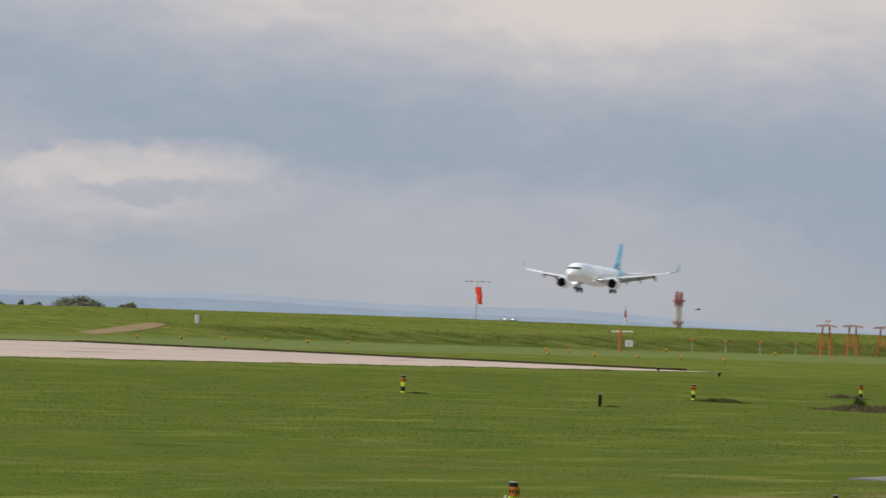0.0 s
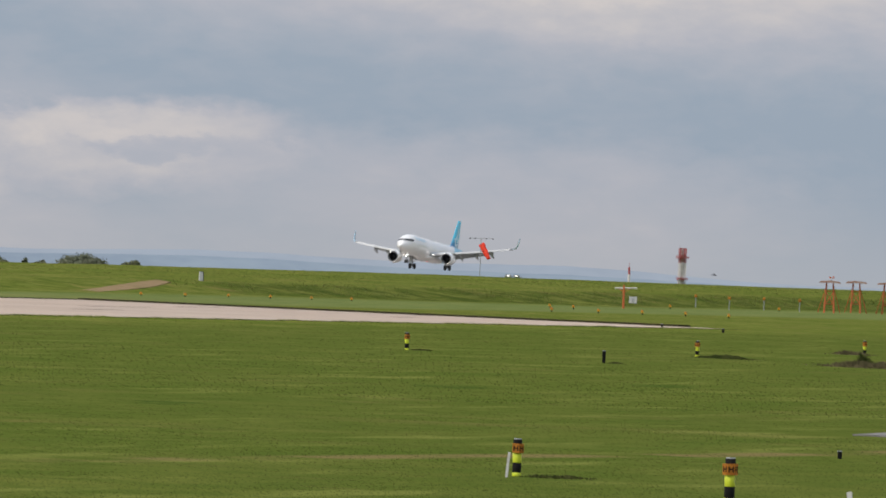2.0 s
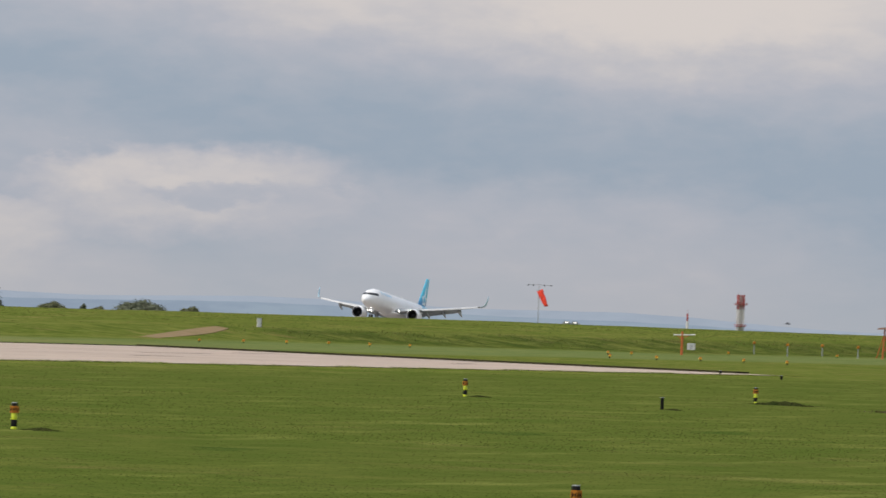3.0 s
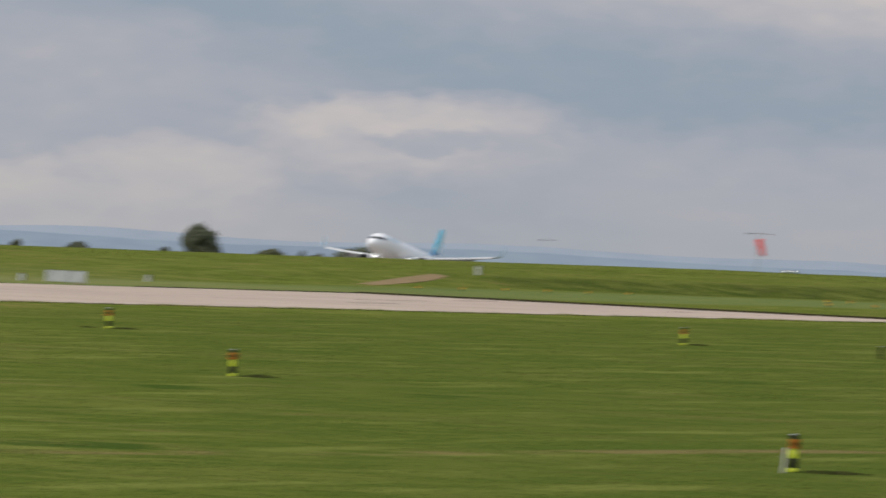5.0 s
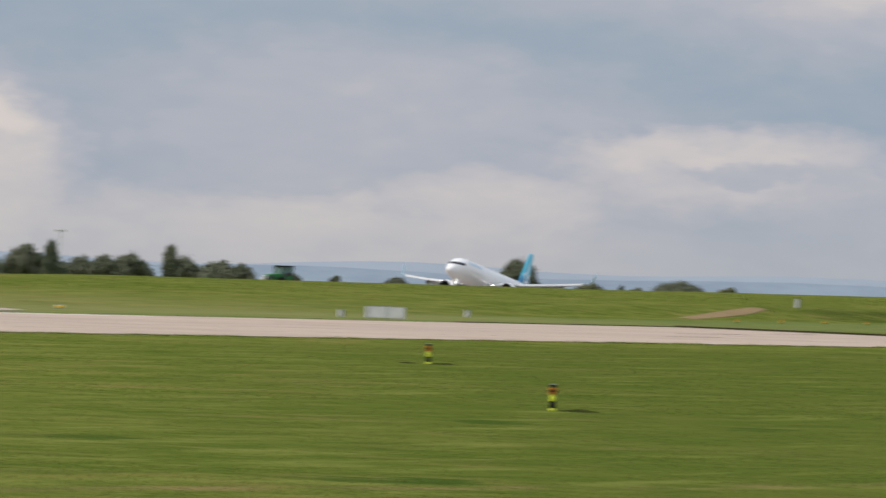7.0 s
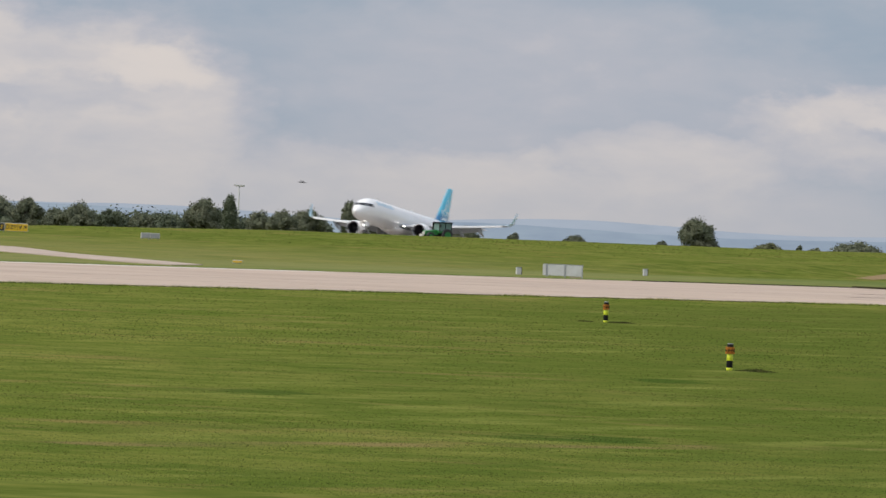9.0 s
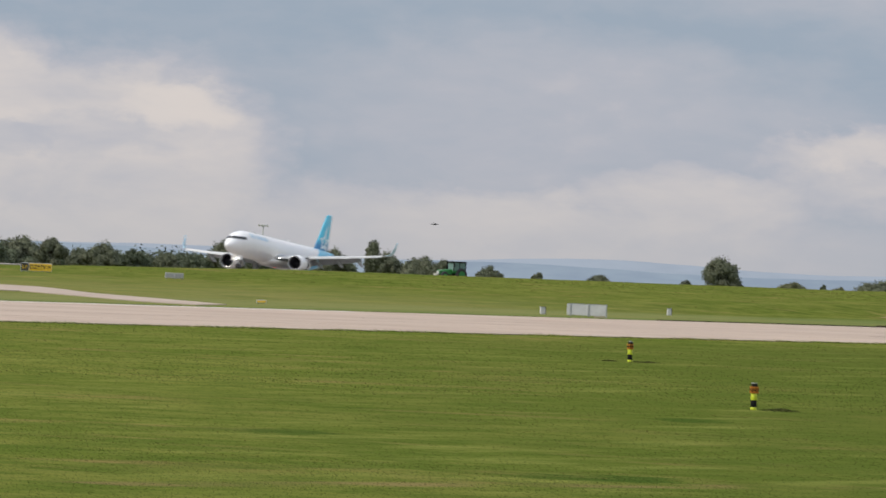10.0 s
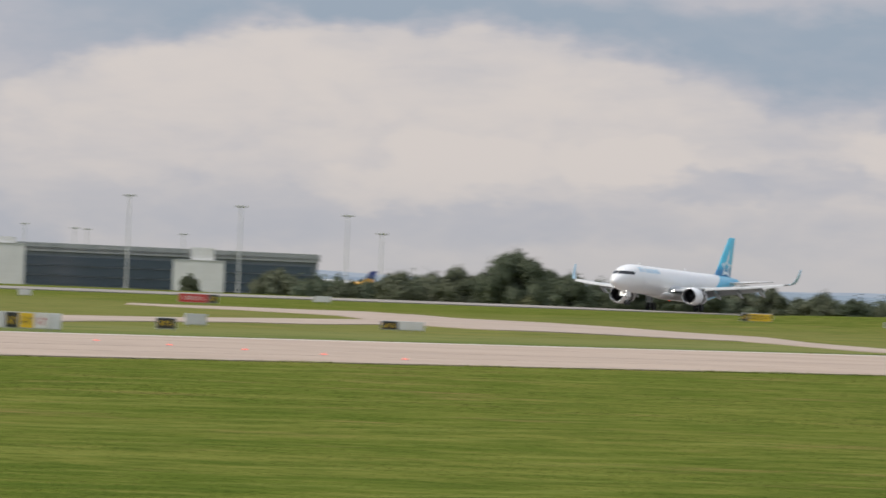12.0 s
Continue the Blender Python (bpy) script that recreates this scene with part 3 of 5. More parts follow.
def make_airliner():
    jet = thing("airliner", pose(0, 0, 0), "white twin-engine airliner with turquoise tail, wheels down, landing", "airplane")
    paint = livery()
    stations = [22.05, 21.95, 21.8, 21.6, 21.2, 20.8, 20.4, 19.9, 19.4, 18.8, 18.2, 17.5, 16.8, 16.1, 15.5] + [15.5 - 2.35 * i for i in range(1, 11)] + [-9.5, -11, -12.5, -14, -15.5, -17, -18.5, -20, -21, -22, -22.5]
    fus = part("fuselage", loft([[skin(x, 2 * math.pi * i / 36) for i in range(36)] for x in stations]), paint, jet, "white fuselage turning turquoise under the tail", True)
    # cockpit windows: six panes wrapped round the nose
    for side in (1, -1):
        for u0, u1 in ((0.005, 0.50), (0.508, 0.80), (0.806, 1.0)):
            rings = []
            for z in np.linspace(4.38, 4.84, 4):
                tip = max(x for x in np.arange(18.0, 21.8, 0.01) if sum(fuselage_ring(x)[0::2]) >= z)
                row = []
                for u in np.linspace(u0, u1, 5):
                    x = tip - (u ** 1.7) * (tip - 18.1)
                    zc, w, h = fuselage_ring(x)
                    row.append(Vector((x + 0.03 * (1 - u), side * (w * math.sqrt(max(0.0, 1 - ((z - zc) / h) ** 2)) + 0.025 * min(1.0, u * 4)), z + 0.015)))
                rings.append(row + [q - Vector((0.05, side * 0.03, 0.02)) for q in row[::-1]])
            part("cockpit_window", loft(rings), GLASS_DARK, fus, "dark cockpit pane")
    # pale lettering, as bars, on both sides above the forward cabin
    for side in (1, -1):
        x = 16.3
        for w, tall in ((0.55, 0.9), (0.28, 0.9), (0.5, 0.9), (0.75, 0.75), (0.5, 0.75), (0.6, 0.75), (0.5, 0.75), (0.55, 0.75), (0.6, 0.75), (0.3, 0.9)):
            a0 = radians(62)
            a1 = a0 - tall / 2.0
            top = [skin(x, side * a1, 0.01), skin(x - w, side * a1, 0.01)]
            low = [skin(x, side * a0, 0.01), skin(x - w, side * a0, 0.01)]
            mid = [skin(x, side * (a0 + a1) / 2, 0.012), skin(x - w, side * (a0 + a1) / 2, 0.012)]
            bm = bmesh.new()
            v = [[bm.verts.new(c) for c in r] for r in (top, mid, low)]
            for r0, r1 in zip(v, v[1:]):
                bm.faces.new((r0[0], r0[1], r1[1], r1[0]))
            part("lettering_bar", bm, PALE_BLUE, fus, "pale blue lettering bar")
            x -= w + 0.16 + (0.35 if abs(tall - 0.9) < 0.01 and w == 0.5 else 0)
    # belly fairing
    rings = []
    for x, w, d in ((7.8, 0.4, 0.1), (6.5, 1.7, 0.45), (4.0, 2.15, 0.62), (-3.0, 2.15, 0.62), (-5.5, 1.6, 0.4), (-7.2, 0.4, 0.05)):
        rings.append([Vector((x, w * math.cos(t), 2.35 - (d + 0.25) * math.sin(t))) for t in [math.pi * i / 10 for i in range(11)]] + [Vector((x, -w * 0.5, 2.6)), Vector((x, w * 0.5, 2.6))])
    part("belly_fairing", loft(rings), paint, jet, "", True)
    for side in (1, -1):
        # wing with curled tip
        rings = [aerofoil(xl, c, side * y, z, 0.125) for y, xl, c, z in WING]
        wing = part("wing", loft(rings), GREY_WING, jet, "pale grey wing", True)
        WINGS.append((wing, side))
        tip = [aerofoil(-1.7, 1.55, side * 17.0, 4.75, 0.11), aerofoil(-2.0, 1.4, side * 17.45, 4.90, 0.10, (-side * 0.5, 0, 1))[:],
               aerofoil(-2.5, 1.2, side * 17.72, 5.35, 0.09, (0, -side, 0.4)), aerofoil(-3.1, 0.95, side * 17.85, 6.1, 0.09, (0, -side, 0.1)), aerofoil(-3.8, 0.55, side * 17.95, 7.15, 0.08, (0, -side, 0.1))]
        part("winglet", loft(tip), WINGLET, wing, "pale turquoise upturned wing tip", True)
        # flaps let down, in two lengths
        for y0, y1 in ((2.1, 6.3), (6.5, 12.9)):
            ring = []
            for y in (y0, y1):
                xl, c, z = wing_at(y)
                f = 0.27 * c if y0 < 6.4 else 0.30 * c
                te = Vector((xl - c * 0.93, side * y, z - 0.10))
                d = Vector((-math.cos(radians(33)), 0, -math.sin(radians(33)))) * f
                ring.append([te + Vector((0.25, 0, 0.05)), te + Vector((0.1, 0, 0.12)), te + d, te + d - Vector((0, 0, 0.05)), te + Vector((0.1, 0, -0.12))])
            part("flap", loft(ring), GREY_WING, wing, "grey lowered flap")
        for y0, y1 in ((2.6, 5.0), (6.5, 11.3), (11.4, 16.6)):
            ring = []
            for y in (y0, y1):
                xl, c, z = wing_at(y)
                le = Vector((xl, side * y, z))
                ring.append([le + Vector((0.02, 0, 0.10)), le + Vector((0.26, 0, -0.06)), le + Vector((0.34, 0, -0.26)), le + Vector((0.22, 0, -0.24)), le + Vector((0.05, 0, -0.05))])
            part("slat", loft(ring), PALE_GREY, wing, "pale grey leading-edge slat")
        for y in (6.6, 9.6, 12.6):
            xl, c, z = wing_at(y)
            x0 = xl - 0.55 * c
            rings = []
            for u, r in ((0, 0.04), (0.15, 0.20), (0.5, 0.30), (0.8, 0.22), (1.0, 0.04)):
                cx, cz = x0 - u * 3.2, z - 0.30 - 0.95 * u
                rings.append([Vector((cx, side * y + r * 0.8 * math.cos(t), cz + r * math.sin(t))) for t in [2 * math.pi * i / 10 for i in range(10)]])
            part("flap_fairing", loft(rings), GREY_WING, wing, "grey flap track fairing", True)
        # engine
        c = (0, side * 5.75, 1.92)
        prof = [(5.3, 1.17), (6.0, 1.27), (6.8, 1.29), (7.5, 1.22), (7.85, 1.12), (7.95, 1.05)]
        rings = [[Vector((a + c[0], c[1] + r * math.cos(t), c[2] + r * math.sin(t))) for t in [2 * math.pi * i / 32 for i in range(32)]] for a, r in prof]
        nac = part("engine_nacelle", loft(rings, True, False), WHITE, jet, "white engine cowling", True)
        part("intake_lip", turned([(7.90, 1.135), (7.97, 1.06), (7.91, 0.985), (7.80, 0.972), (7.80, 1.0)], 32, "X", c, False), METAL, nac, "bare metal intake lip", True)
        part("intake_duct", turned([(7.90, 0.985), (7.5, 0.955), (6.9, 0.965), (6.7, 0.96)], 32, "X", c, False), INTAKE, nac, "dark intake duct", True)
        part("fan", turned([(6.8, 0.95), (6.86, 0.95), (6.9, 0.3), (7.2, 0.16), (7.35, 0.02)], 32, "X", c), DARK_METAL, nac, "dark fan disc and spinner", True)
        part("reverser_cascade", turned([(3.9, 0.85), (5.0, 1.10), (5.36, 1.13), (5.4, 1.0)], 32, "X", c), DARK_METAL, nac, "dark reverser cascade", True)
        part("core_nozzle", turned([(4.6, 0.70), (3.6, 0.55), (3.55, 0.40), (2.9, 0.05)], 24, "X", c), METAL, nac, "metal exhaust nozzle", True)
        sl = [(5.32, 1.18), (4.9, 1.14), (4.2, 0.98), (4.18, 0.93), (5.3, 1.12)]
        rings = [[Vector((a - 5.32, r * math.cos(t), r * math.sin(t))) for t in [2 * math.pi * i / 32 for i in range(32)]] for a, r in sl]
        sleeve = part("reverser_sleeve", loft(rings, True, False), WHITE, nac, "white sliding reverser sleeve", True)
        sleeve.location = (5.32, c[1], c[2])
        SLEEVES.append((sleeve, c))
        xl, ch, z = wing_at(5.75)
        py = side * 5.75
        rings = [[Vector((x, py - w, zl)), Vector((x, py + w, zl)), Vector((x, py + w, zh)), Vector((x, py - w, zh))] for x, w, zl, zh in
                 ((7.0, 0.03, 3.05, 3.16), (6.0, 0.2, 2.95, 3.30), (4.2, 0.24, 2.75, 3.36), (1.8, 0.18, 2.75, 3.1), (0.6, 0.03, 2.95, 3.05))]
        part("engine_pylon", loft(rings), WHITE, nac)
        # main wheels
        bm = rods(((0, side * 3.8, 2.9), (0, side * 3.8, 0.6), 0.14), ((0, side * 3.8 - 0.62, 0.58), (0, side * 3.8 + 0.62, 0.58), 0.09), ((0.05, side * 2.4, 2.6), (0, side * 3.75, 1.3), 0.07), ((-0.3, side * 3.8, 1.7), (-0.35, side * 3.8, 0.75), 0.05))
        gear = part("main_gear", bm, GREY, jet, "grey main undercarriage leg")
        for dy in (-0.46, 0.46):
            bm = bmesh.new()
            wheel(bm, 0, side * 3.8 + dy, 0.585, 0.585, 0.42)
            part("tyre", bm, RUBBER, gear, "black tyre")
        part("gear_door", boxes((0.0, side * 4.25, 1.95, 1.5, 0.06, 1.5), bevel=0.02), WHITE, gear, "white gear door")
        # tailplane
        rings = [aerofoil(-16.6, 4.2, side * 0.5, 4.95, 0.10), aerofoil(-20.2, 1.5, side * 6.22, 5.42, 0.10)]
        part("tailplane", loft(rings), WHITE, jet, "white tailplane", True)
        part("landing_light", turned([(5.95, 0.02), (6.12, 0.11), (6.16, 0.11), (6.18, 0.02)], 12, "X", (0, side * 2.45, 2.70)), LAMP, jet, "lit landing lamp")
    # nose wheels
    bm = rods(((16.9, 0, 2.2), (16.9, 0, 0.4), 0.10), ((16.9, -0.32, 0.385), (16.9, 0.32, 0.385), 0.06), ((18.1, 0, 2.0), (16.95, 0, 1.1), 0.06))
    nose = part("nose_gear", bm, GREY, jet, "grey nose undercarriage leg")
    for dy in (-0.25, 0.25):
        bm = bmesh.new()
        wheel(bm, 16.9, dy, 0.385, 0.385, 0.23)
        part("tyre", bm, RUBBER, nose, "black tyre")
        part("gear_door", boxes((17.6, dy * 2.2, 1.65, 1.5, 0.04, 0.7)), WHITE, nose, "white gear door")
        part("taxi_light", turned([(16.98, 0.02), (17.1, 0.13), (17.13, 0.13), (17.15, 0.02)], 12, "X", (0, dy * 0.75, 1.55)), LAMP, nose, "lit taxi lamp")
    part("beacon", turned([(1.62, 0.12), (1.5, 0.12), (1.42, 0.03)], 10, "Z", (2.0, 0, 0)), BEACON, jet, "red belly beacon")
    # fin, with its white star
    def fin_ring(z, lead, chord, th):
        ring = aerofoil(lead, chord, 0, 0, th, (0, 1, 0))
        return [Vector((q.x, q.y, z)) for q in ring]
    outline = ((5.3, -12.0, 7.4, 0.06), (6.05, -13.9, 5.7, 0.09), (8.9, -16.2, 3.95, 0.10), (11.6, -18.4, 2.3, 0.10), (11.8, -18.9, 1.75, 0.07))
    fin = part("fin", loft([fin_ring(*row) for row in outline]), fin_paint(), jet, "turquoise tail fin, deep blue at its root", True)

    def fin_side(x, z):
        """Half the fin's thickness at a place on it."""
        rows = np.array(outline)
        lead, chord, th = (float(np.interp(z, rows[:, 0], rows[:, k])) for k in (1, 2, 3))
        return 0.6 * th * chord * float(np.interp((lead - x) / chord, [0, 0.02, 0.1, 0.3, 0.55, 0.8, 1.0], [0, 0.3, 0.75, 1.0, 0.8, 0.4, 0.03]))

    tips = ((-18.75, 10.1), (-19.75, 7.75), (-19.2, 5.95), (-16.0, 6.15), (-15.75, 7.75))
    cx, cz = -17.55, 7.25
    for side in (1, -1):
        ring = []
        for i, (x, z) in enumerate(tips):
            x2, z2 = tips[(i + 1) % 5]
            mx, mz = (x + x2) / 2, (z + z2) / 2
            k = 0.95 / math.hypot(mx - cx, mz - cz)
            ring += [(x, z), (cx + (mx - cx) * k, cz + (mz - cz) * k)]
        bm = bmesh.new()
        loops = []
        for scale, out in ((1.0, 0.0), (1.0, 0.03), (0.55, 0.035), (0.55, 0.0)):
            loops.append([bm.verts.new((cx + (x - cx) * scale, side * (fin_side(cx + (x - cx) * scale, cz + (z - cz) * scale) + out), cz + (z - cz) * scale)) for x, z in ring])
        for la, lb in zip(loops, loops[1:]):
            for i in range(10):
                j = (i + 1) % 10
                bm.faces.new((la[i], la[j], lb[j], lb[i]))
        part("star_emblem", bm, STAR, fin, "white star outline")
    for x, zz in ((13.0, 6.05), (-3.0, 6.05)):
        part("aerial", boxes((x, 0, zz + 0.12, 0.35, 0.04, 0.35)), WHITE, fus)
    return jet


SLEEVES, WINGS = [], []
airliner = make_airliner()


# ---------------------------------------------------------------- marks and posts in the grass
def marker_post(m, label, plate=True, tall=0.9):
    post = thing("marker_post", m, label, "marker post", "marker posts in the grass")
    r = 0.105 * tall / 0.9
    def band(name, z0, z1, mat, k=1.0, lab=""):
        part(name, turned([(z0, r * k * 0.98), (z0 + 0.005, r * k), (z1 - 0.005, r * k), (z1, r * k * 0.96)], 20, "Z"), mat, post, lab, True)
    h = tall
    band("foot_band", 0.0, 0.10 * h, YELLOW_GREEN, 1.0, "yellow foot band")
    band("lower_band", 0.10 * h, 0.36 * h, BLACK, 1.0, "black band")
    band("reflective_band", 0.36 * h, 0.62 * h, YELLOW_GREEN, 1.0, "fluorescent yellow band")
    band("upper_band", 0.62 * h, 0.97 * h, BLACK, 1.0, "black band")
    band("cap", 0.97 * h, 1.0 * h, GREY, 0.9, "grey cap")
    if plate:
        for a in (-52, 8, 65):
            t = Matrix.Rotation(radians(a), 4, "Z")
            bm = bmesh.new()
            box(bm, 0, -r - 0.02, 0.74 * h, 0.16, 0.016, 0.25 * h, t)
            pl = part("plate", bm, AMBER, post, "weathered amber plate")
            bm = bmesh.new()
            for x in (-0.042, 0.042):
                box(bm, x, -r - 0.032, 0.74 * h, 0.026, 0.006, 0.13 * h, t)
            box(bm, 0, -r - 0.032, 0.74 * h, 0.06, 0.006, 0.028 * h, t)
            part("letter", bm, BLACK, pl, "black letter H")
    return post


POST_LABEL = "black and fluorescent yellow marker post with amber plates"
for s, p, turn, tall in ((490.9, 152.5, 20, 0.95), (527.0, 146.4, -15, 0.90), (209.0, 62.2, 35, 0.86), (191.9, 52.5, 0, 0.94), (432.2, 163.2, 10, 1.0), (307.4, 111.5, -10, 0.92), (597.3, 154.8, 5, 0.92)):
    marker_post(facing(s, p, turn), POST_LABEL, True, tall)


def black_stake(s, p, tall, wide, label="short black stake standing in the grass"):
    st = thing("stake", facing(s, p, 12), label, "stake")
    part("shaft", boxes((0, 0, tall / 2, wide, wide * 0.8, tall), bevel=wide * 0.12), BLACK, st)
    part("cap", boxes((0, 0, tall + 0.01, wide * 1.08, wide * 0.9, 0.03)), GREY, st, "grey cap")


black_stake(471.8, 136.0, 0.62, 0.16)
black_stake(787.3, 221.9, 0.32, 0.2)
black_stake(747.3, 205.5, 0.34, 0.2)
black_stake(246.7, 64.5, 0.2, 0.11)


def security_fence():
    """A dark mesh fence with leaning top arms and a wire coil, seen almost along its run."""
    a, b = at(286.8, 73.1), at(281.1, 71.32)
    d = b - a
    gap, count, tall = 3.0, 8, 2.36
    fc = thing("security_fence", pose(a.x, a.y, a.z, 0, 0, math.degrees(math.atan2(d.y, d.x))), "black steel mesh security fence with wire coil", "fence")
    for i in range(count):
        x, wide = gap * i, 0.16 if i == 0 else 0.10
        post = part("post", boxes((x, 0, tall / 2, 0.10, wide, tall + 0.1), bevel=0.01), BLACK, fc, "black steel post")
        part("arm", rods(((x, 0, tall - 0.02), (x, -0.38, tall + 0.46), 0.032, 0.028), n=8), BLACK, post, "leaning black arm")
        if i < count - 1:
            rows = [((x + gap * k / 30, 0.0, 0.06), (x + gap * k / 30, 0.0, tall - 0.05), 0.007) for k in range(1, 30)]
            rows += [((x, 0.02, z), (x + gap, 0.02, z), 0.009) for z in [0.1 + 0.22 * k for k in range(11)]]
            part("mesh_panel", rods(*rows, n=4), BLACK, fc, "black welded mesh panel")
    for k in range(3):
        y, z = -0.12 - 0.11 * k, tall + 0.14 + 0.14 * k
        part("barbed_wire", rods(((0, y, z), (gap * (count - 1), y, z), 0.006), n=4), GREY, fc, "thin barbed wire")
    turns, run = 60, gap * (count - 1)
    pts = [(run * k / (turns * 14), 0.12 + 0.42 * math.cos(2 * math.pi * k / 14), tall + 0.32 + 0.40 * math.sin(2 * math.pi * k / 14)) for k in range(turns * 14 + 1)]
    part("wire_coil", rods(*[(p0, p1, 0.005) for p0, p1 in zip(pts, pts[1:])], n=3), WIRE, fc, "coil of grey razor wire")


security_fence()


def white_stake(s, p, tall, wide, lean=4):
    m = facing(s, p, 0) @ pose(0, 0, 0, 0, lean, 0)
    st = thing("wooden_stake", m, "weathered white wooden stake leaning in the grass", "stake")
    part("shaft", boxes((0, 0, tall / 2, wide, 0.05, tall), bevel=0.008), TOWER_WHITE, st)


white_stake(207.2, 61.9, 0.58, 0.06, 5)
white_stake(198.4, 51.6, 0.22, 0.12, -8)


def edge_light(s, p, tall=0.46):
    lamp = thing("edge_light", facing(s, p), "small amber runway light on a short stem", "runway light", "runway lights")
    part("stem", rods(((0, 0, 0), (0, 0, tall * 0.45), 0.05)), BLACK, lamp, "dark stem")
    part("head", turned([(tall * 0.4, 0.12), (tall * 0.5, 0.16), (tall * 0.85, 0.15), (tall, 0.08)], 14, "Z"), AMBER, lamp, "amber lamp head", True)
    part("lens", turned([(tall * 0.52, 0.165), (tall * 0.64, 0.168), (tall * 0.66, 0.16)], 14, "Z"), SIGN_YELLOW, lamp, "yellow lens")


for i in range(6):
    edge_light(952.9 + 13.35 * i, 325.4 - 0.4 * i, 0.42)
for s, p in ((1068.6, 314.8), (988.2, 290.9), (1069.4, 312.2), (991.4, 286.6), (995.6, 282.9), (1177.4, 330.9), (999.7, 279.2), (990.4, 271.8), (1212.9, 326.1)):
    edge_light(s, p, 0.5)


def pole_light(s, p, tall):
    lamp = thing("approach_light", facing(s, p), "amber approach light on a thin grey pole", "runway light", "approach lights")
    part("pole", rods(((0, 0, 0), (0, 0, tall), 0.07, 0.05)), GREY, lamp)
    part("head", turned([(tall, 0.14), (tall + 0.08, 0.2), (tall + 0.3, 0.18), (tall + 0.36, 0.1)], 12, "Z"), AMBER, lamp, "amber lamp head", True)


for s, p in ((1213.9, 337.7), (1205.4, 330.8), (1220.1, 330.1), (1234.9, 329.2)):
    pole_light(s, p, 1.35)


def windsock():
    ws = thing("windsock", facing(1414, 428), "orange windsock hanging from a grey pole with a crossbar", "windsock")
    part("pole", rods(((0, 0, -0.1), (0, 0, 6.0), 0.075, 0.045)), GREY, ws, "grey pole")
    part("crossbar", rods(((-1.75, 0, 5.9), (1.9, 0, 5.9), 0.035)), GREY, ws, "thin crossbar")
    for x in (-1.7, -0.9, 0.8, 1.85):
        part("lamp", turned([(5.72, 0.03), (5.78, 0.12), (5.9, 0.10)], 10, "Z", (x, 0, 0)), DARK_METAL, ws, "small lamp")
    part("hoop", turned([(-0.03, 0.46), (0.03, 0.46), (0.03, 0.41), (-0.03, 0.41)], 24, "Z", (0.05, -0.15, 5.0), False), GREY, ws, "hoop")
    return ws


WINDSOCK = windsock()


def sock_piece(name, z0, z1, x0, x1, r0, r1, parent):
    """One length of the hanging cloth sleeve."""
    rings = []
    for u in np.linspace(0, 1, 6):
        r = r0 + (r1 - r0) * u
        fold = 0.05 * math.sin(u * 9)
        rings.append([Vector((x0 + (x1 - x0) * u + (r + fold * math.cos(3 * t)) * math.cos(t), (r * 0.75) * math.sin(t), z0 + (z1 - z0) * u + 0.12 * math.cos(t) * (1 - u))) for t in [2 * math.pi * i / 22 for i in range(22)]])
    return part(name, loft(rings), ORANGE_SOCK, parent, "fluorescent orange cloth sleeve", True)


SOCK_UPPER = sock_piece("sleeve", 0.0, -1.35, 0.0, 0.28, 0.50, 0.42, WINDSOCK)
SOCK_UPPER.location = (0.10, -0.2, 5.0)
SOCK_LOWER = sock_piece("sleeve_end", 0.0, -1.35, 0.0, 0.25, 0.43, 0.28, SOCK_UPPER)
SOCK_LOWER.location = (0.28, 0, -1.25)


def lattice_tower():
    tw = thing("lattice_tower", facing(1590, 445, 18), "red and white lattice aerial tower with platforms", "tower")
    h, w = 6.1, 0.50
    def bay(z0, z1, mat, lab):
        bm = bmesh.new()
        for sx in (-1, 1):
            for sy in (-1, 1):
                rod(bm, (sx * w, sy * w, z0), (sx * w, sy * w, z1), 0.065)
        n = max(1, round((z1 - z0) / 0.62))
        for i in range(n):
            a, b = z0 + (z1 - z0) * i / n, z0 + (z1 - z0) * (i + 1) / n
            for sx, sy, tx, ty in ((-1, -1, 1, -1), (1, -1, 1, 1), (1, 1, -1, 1), (-1, 1, -1, -1)):
                rod(bm, (sx * w, sy * w, a), (tx * w, ty * w, b), 0.036, n=6)
                rod(bm, (sx * w, sy * w, b), (tx * w, ty * w, a), 0.036, n=6)
                rod(bm, (sx * w, sy * w, b), (tx * w, ty * w, b), 0.036, n=6)
        part("lattice", bm, mat, tw, lab)
    bay(-0.4, 3.6, TOWER_WHITE, "white lattice")
    part("core_panel", boxes((0, 0, 1.6, 0.5, 0.5, 3.8)), TOWER_WHITE, tw, "white clad core")
    bay(3.6, h, RED, "red lattice")
    part("cable_duct", boxes((0, 0, 4.75, 0.42, 0.42, 2.3)), TOWER_WHITE, tw, "white cable duct")
    for z, k in ((0.75, 0.78), (4.45, 0.88)):
        part("platform", boxes((0, 0, z, 2 * k, 2 * k, 0.14), (0, -k, z + 0.26, 2 * k, 0.06, 0.10), (0, k, z + 0.26, 2 * k, 0.06, 0.10), (-k, 0, z + 0.26, 0.06, 2 * k, 0.10), (k, 0, z + 0.26, 0.06, 2 * k, 0.10),
                               (-k, -k, z + 0.15, 0.07, 0.07, 0.3), (k, -k, z + 0.15, 0.07, 0.07, 0.3)), RED, tw, "red platform with a rail")
    part("lightning_rod", rods(((-0.5, 0, h), (-0.5, 0, h + 0.5), 0.03)), GREY, tw)


lattice_tower()


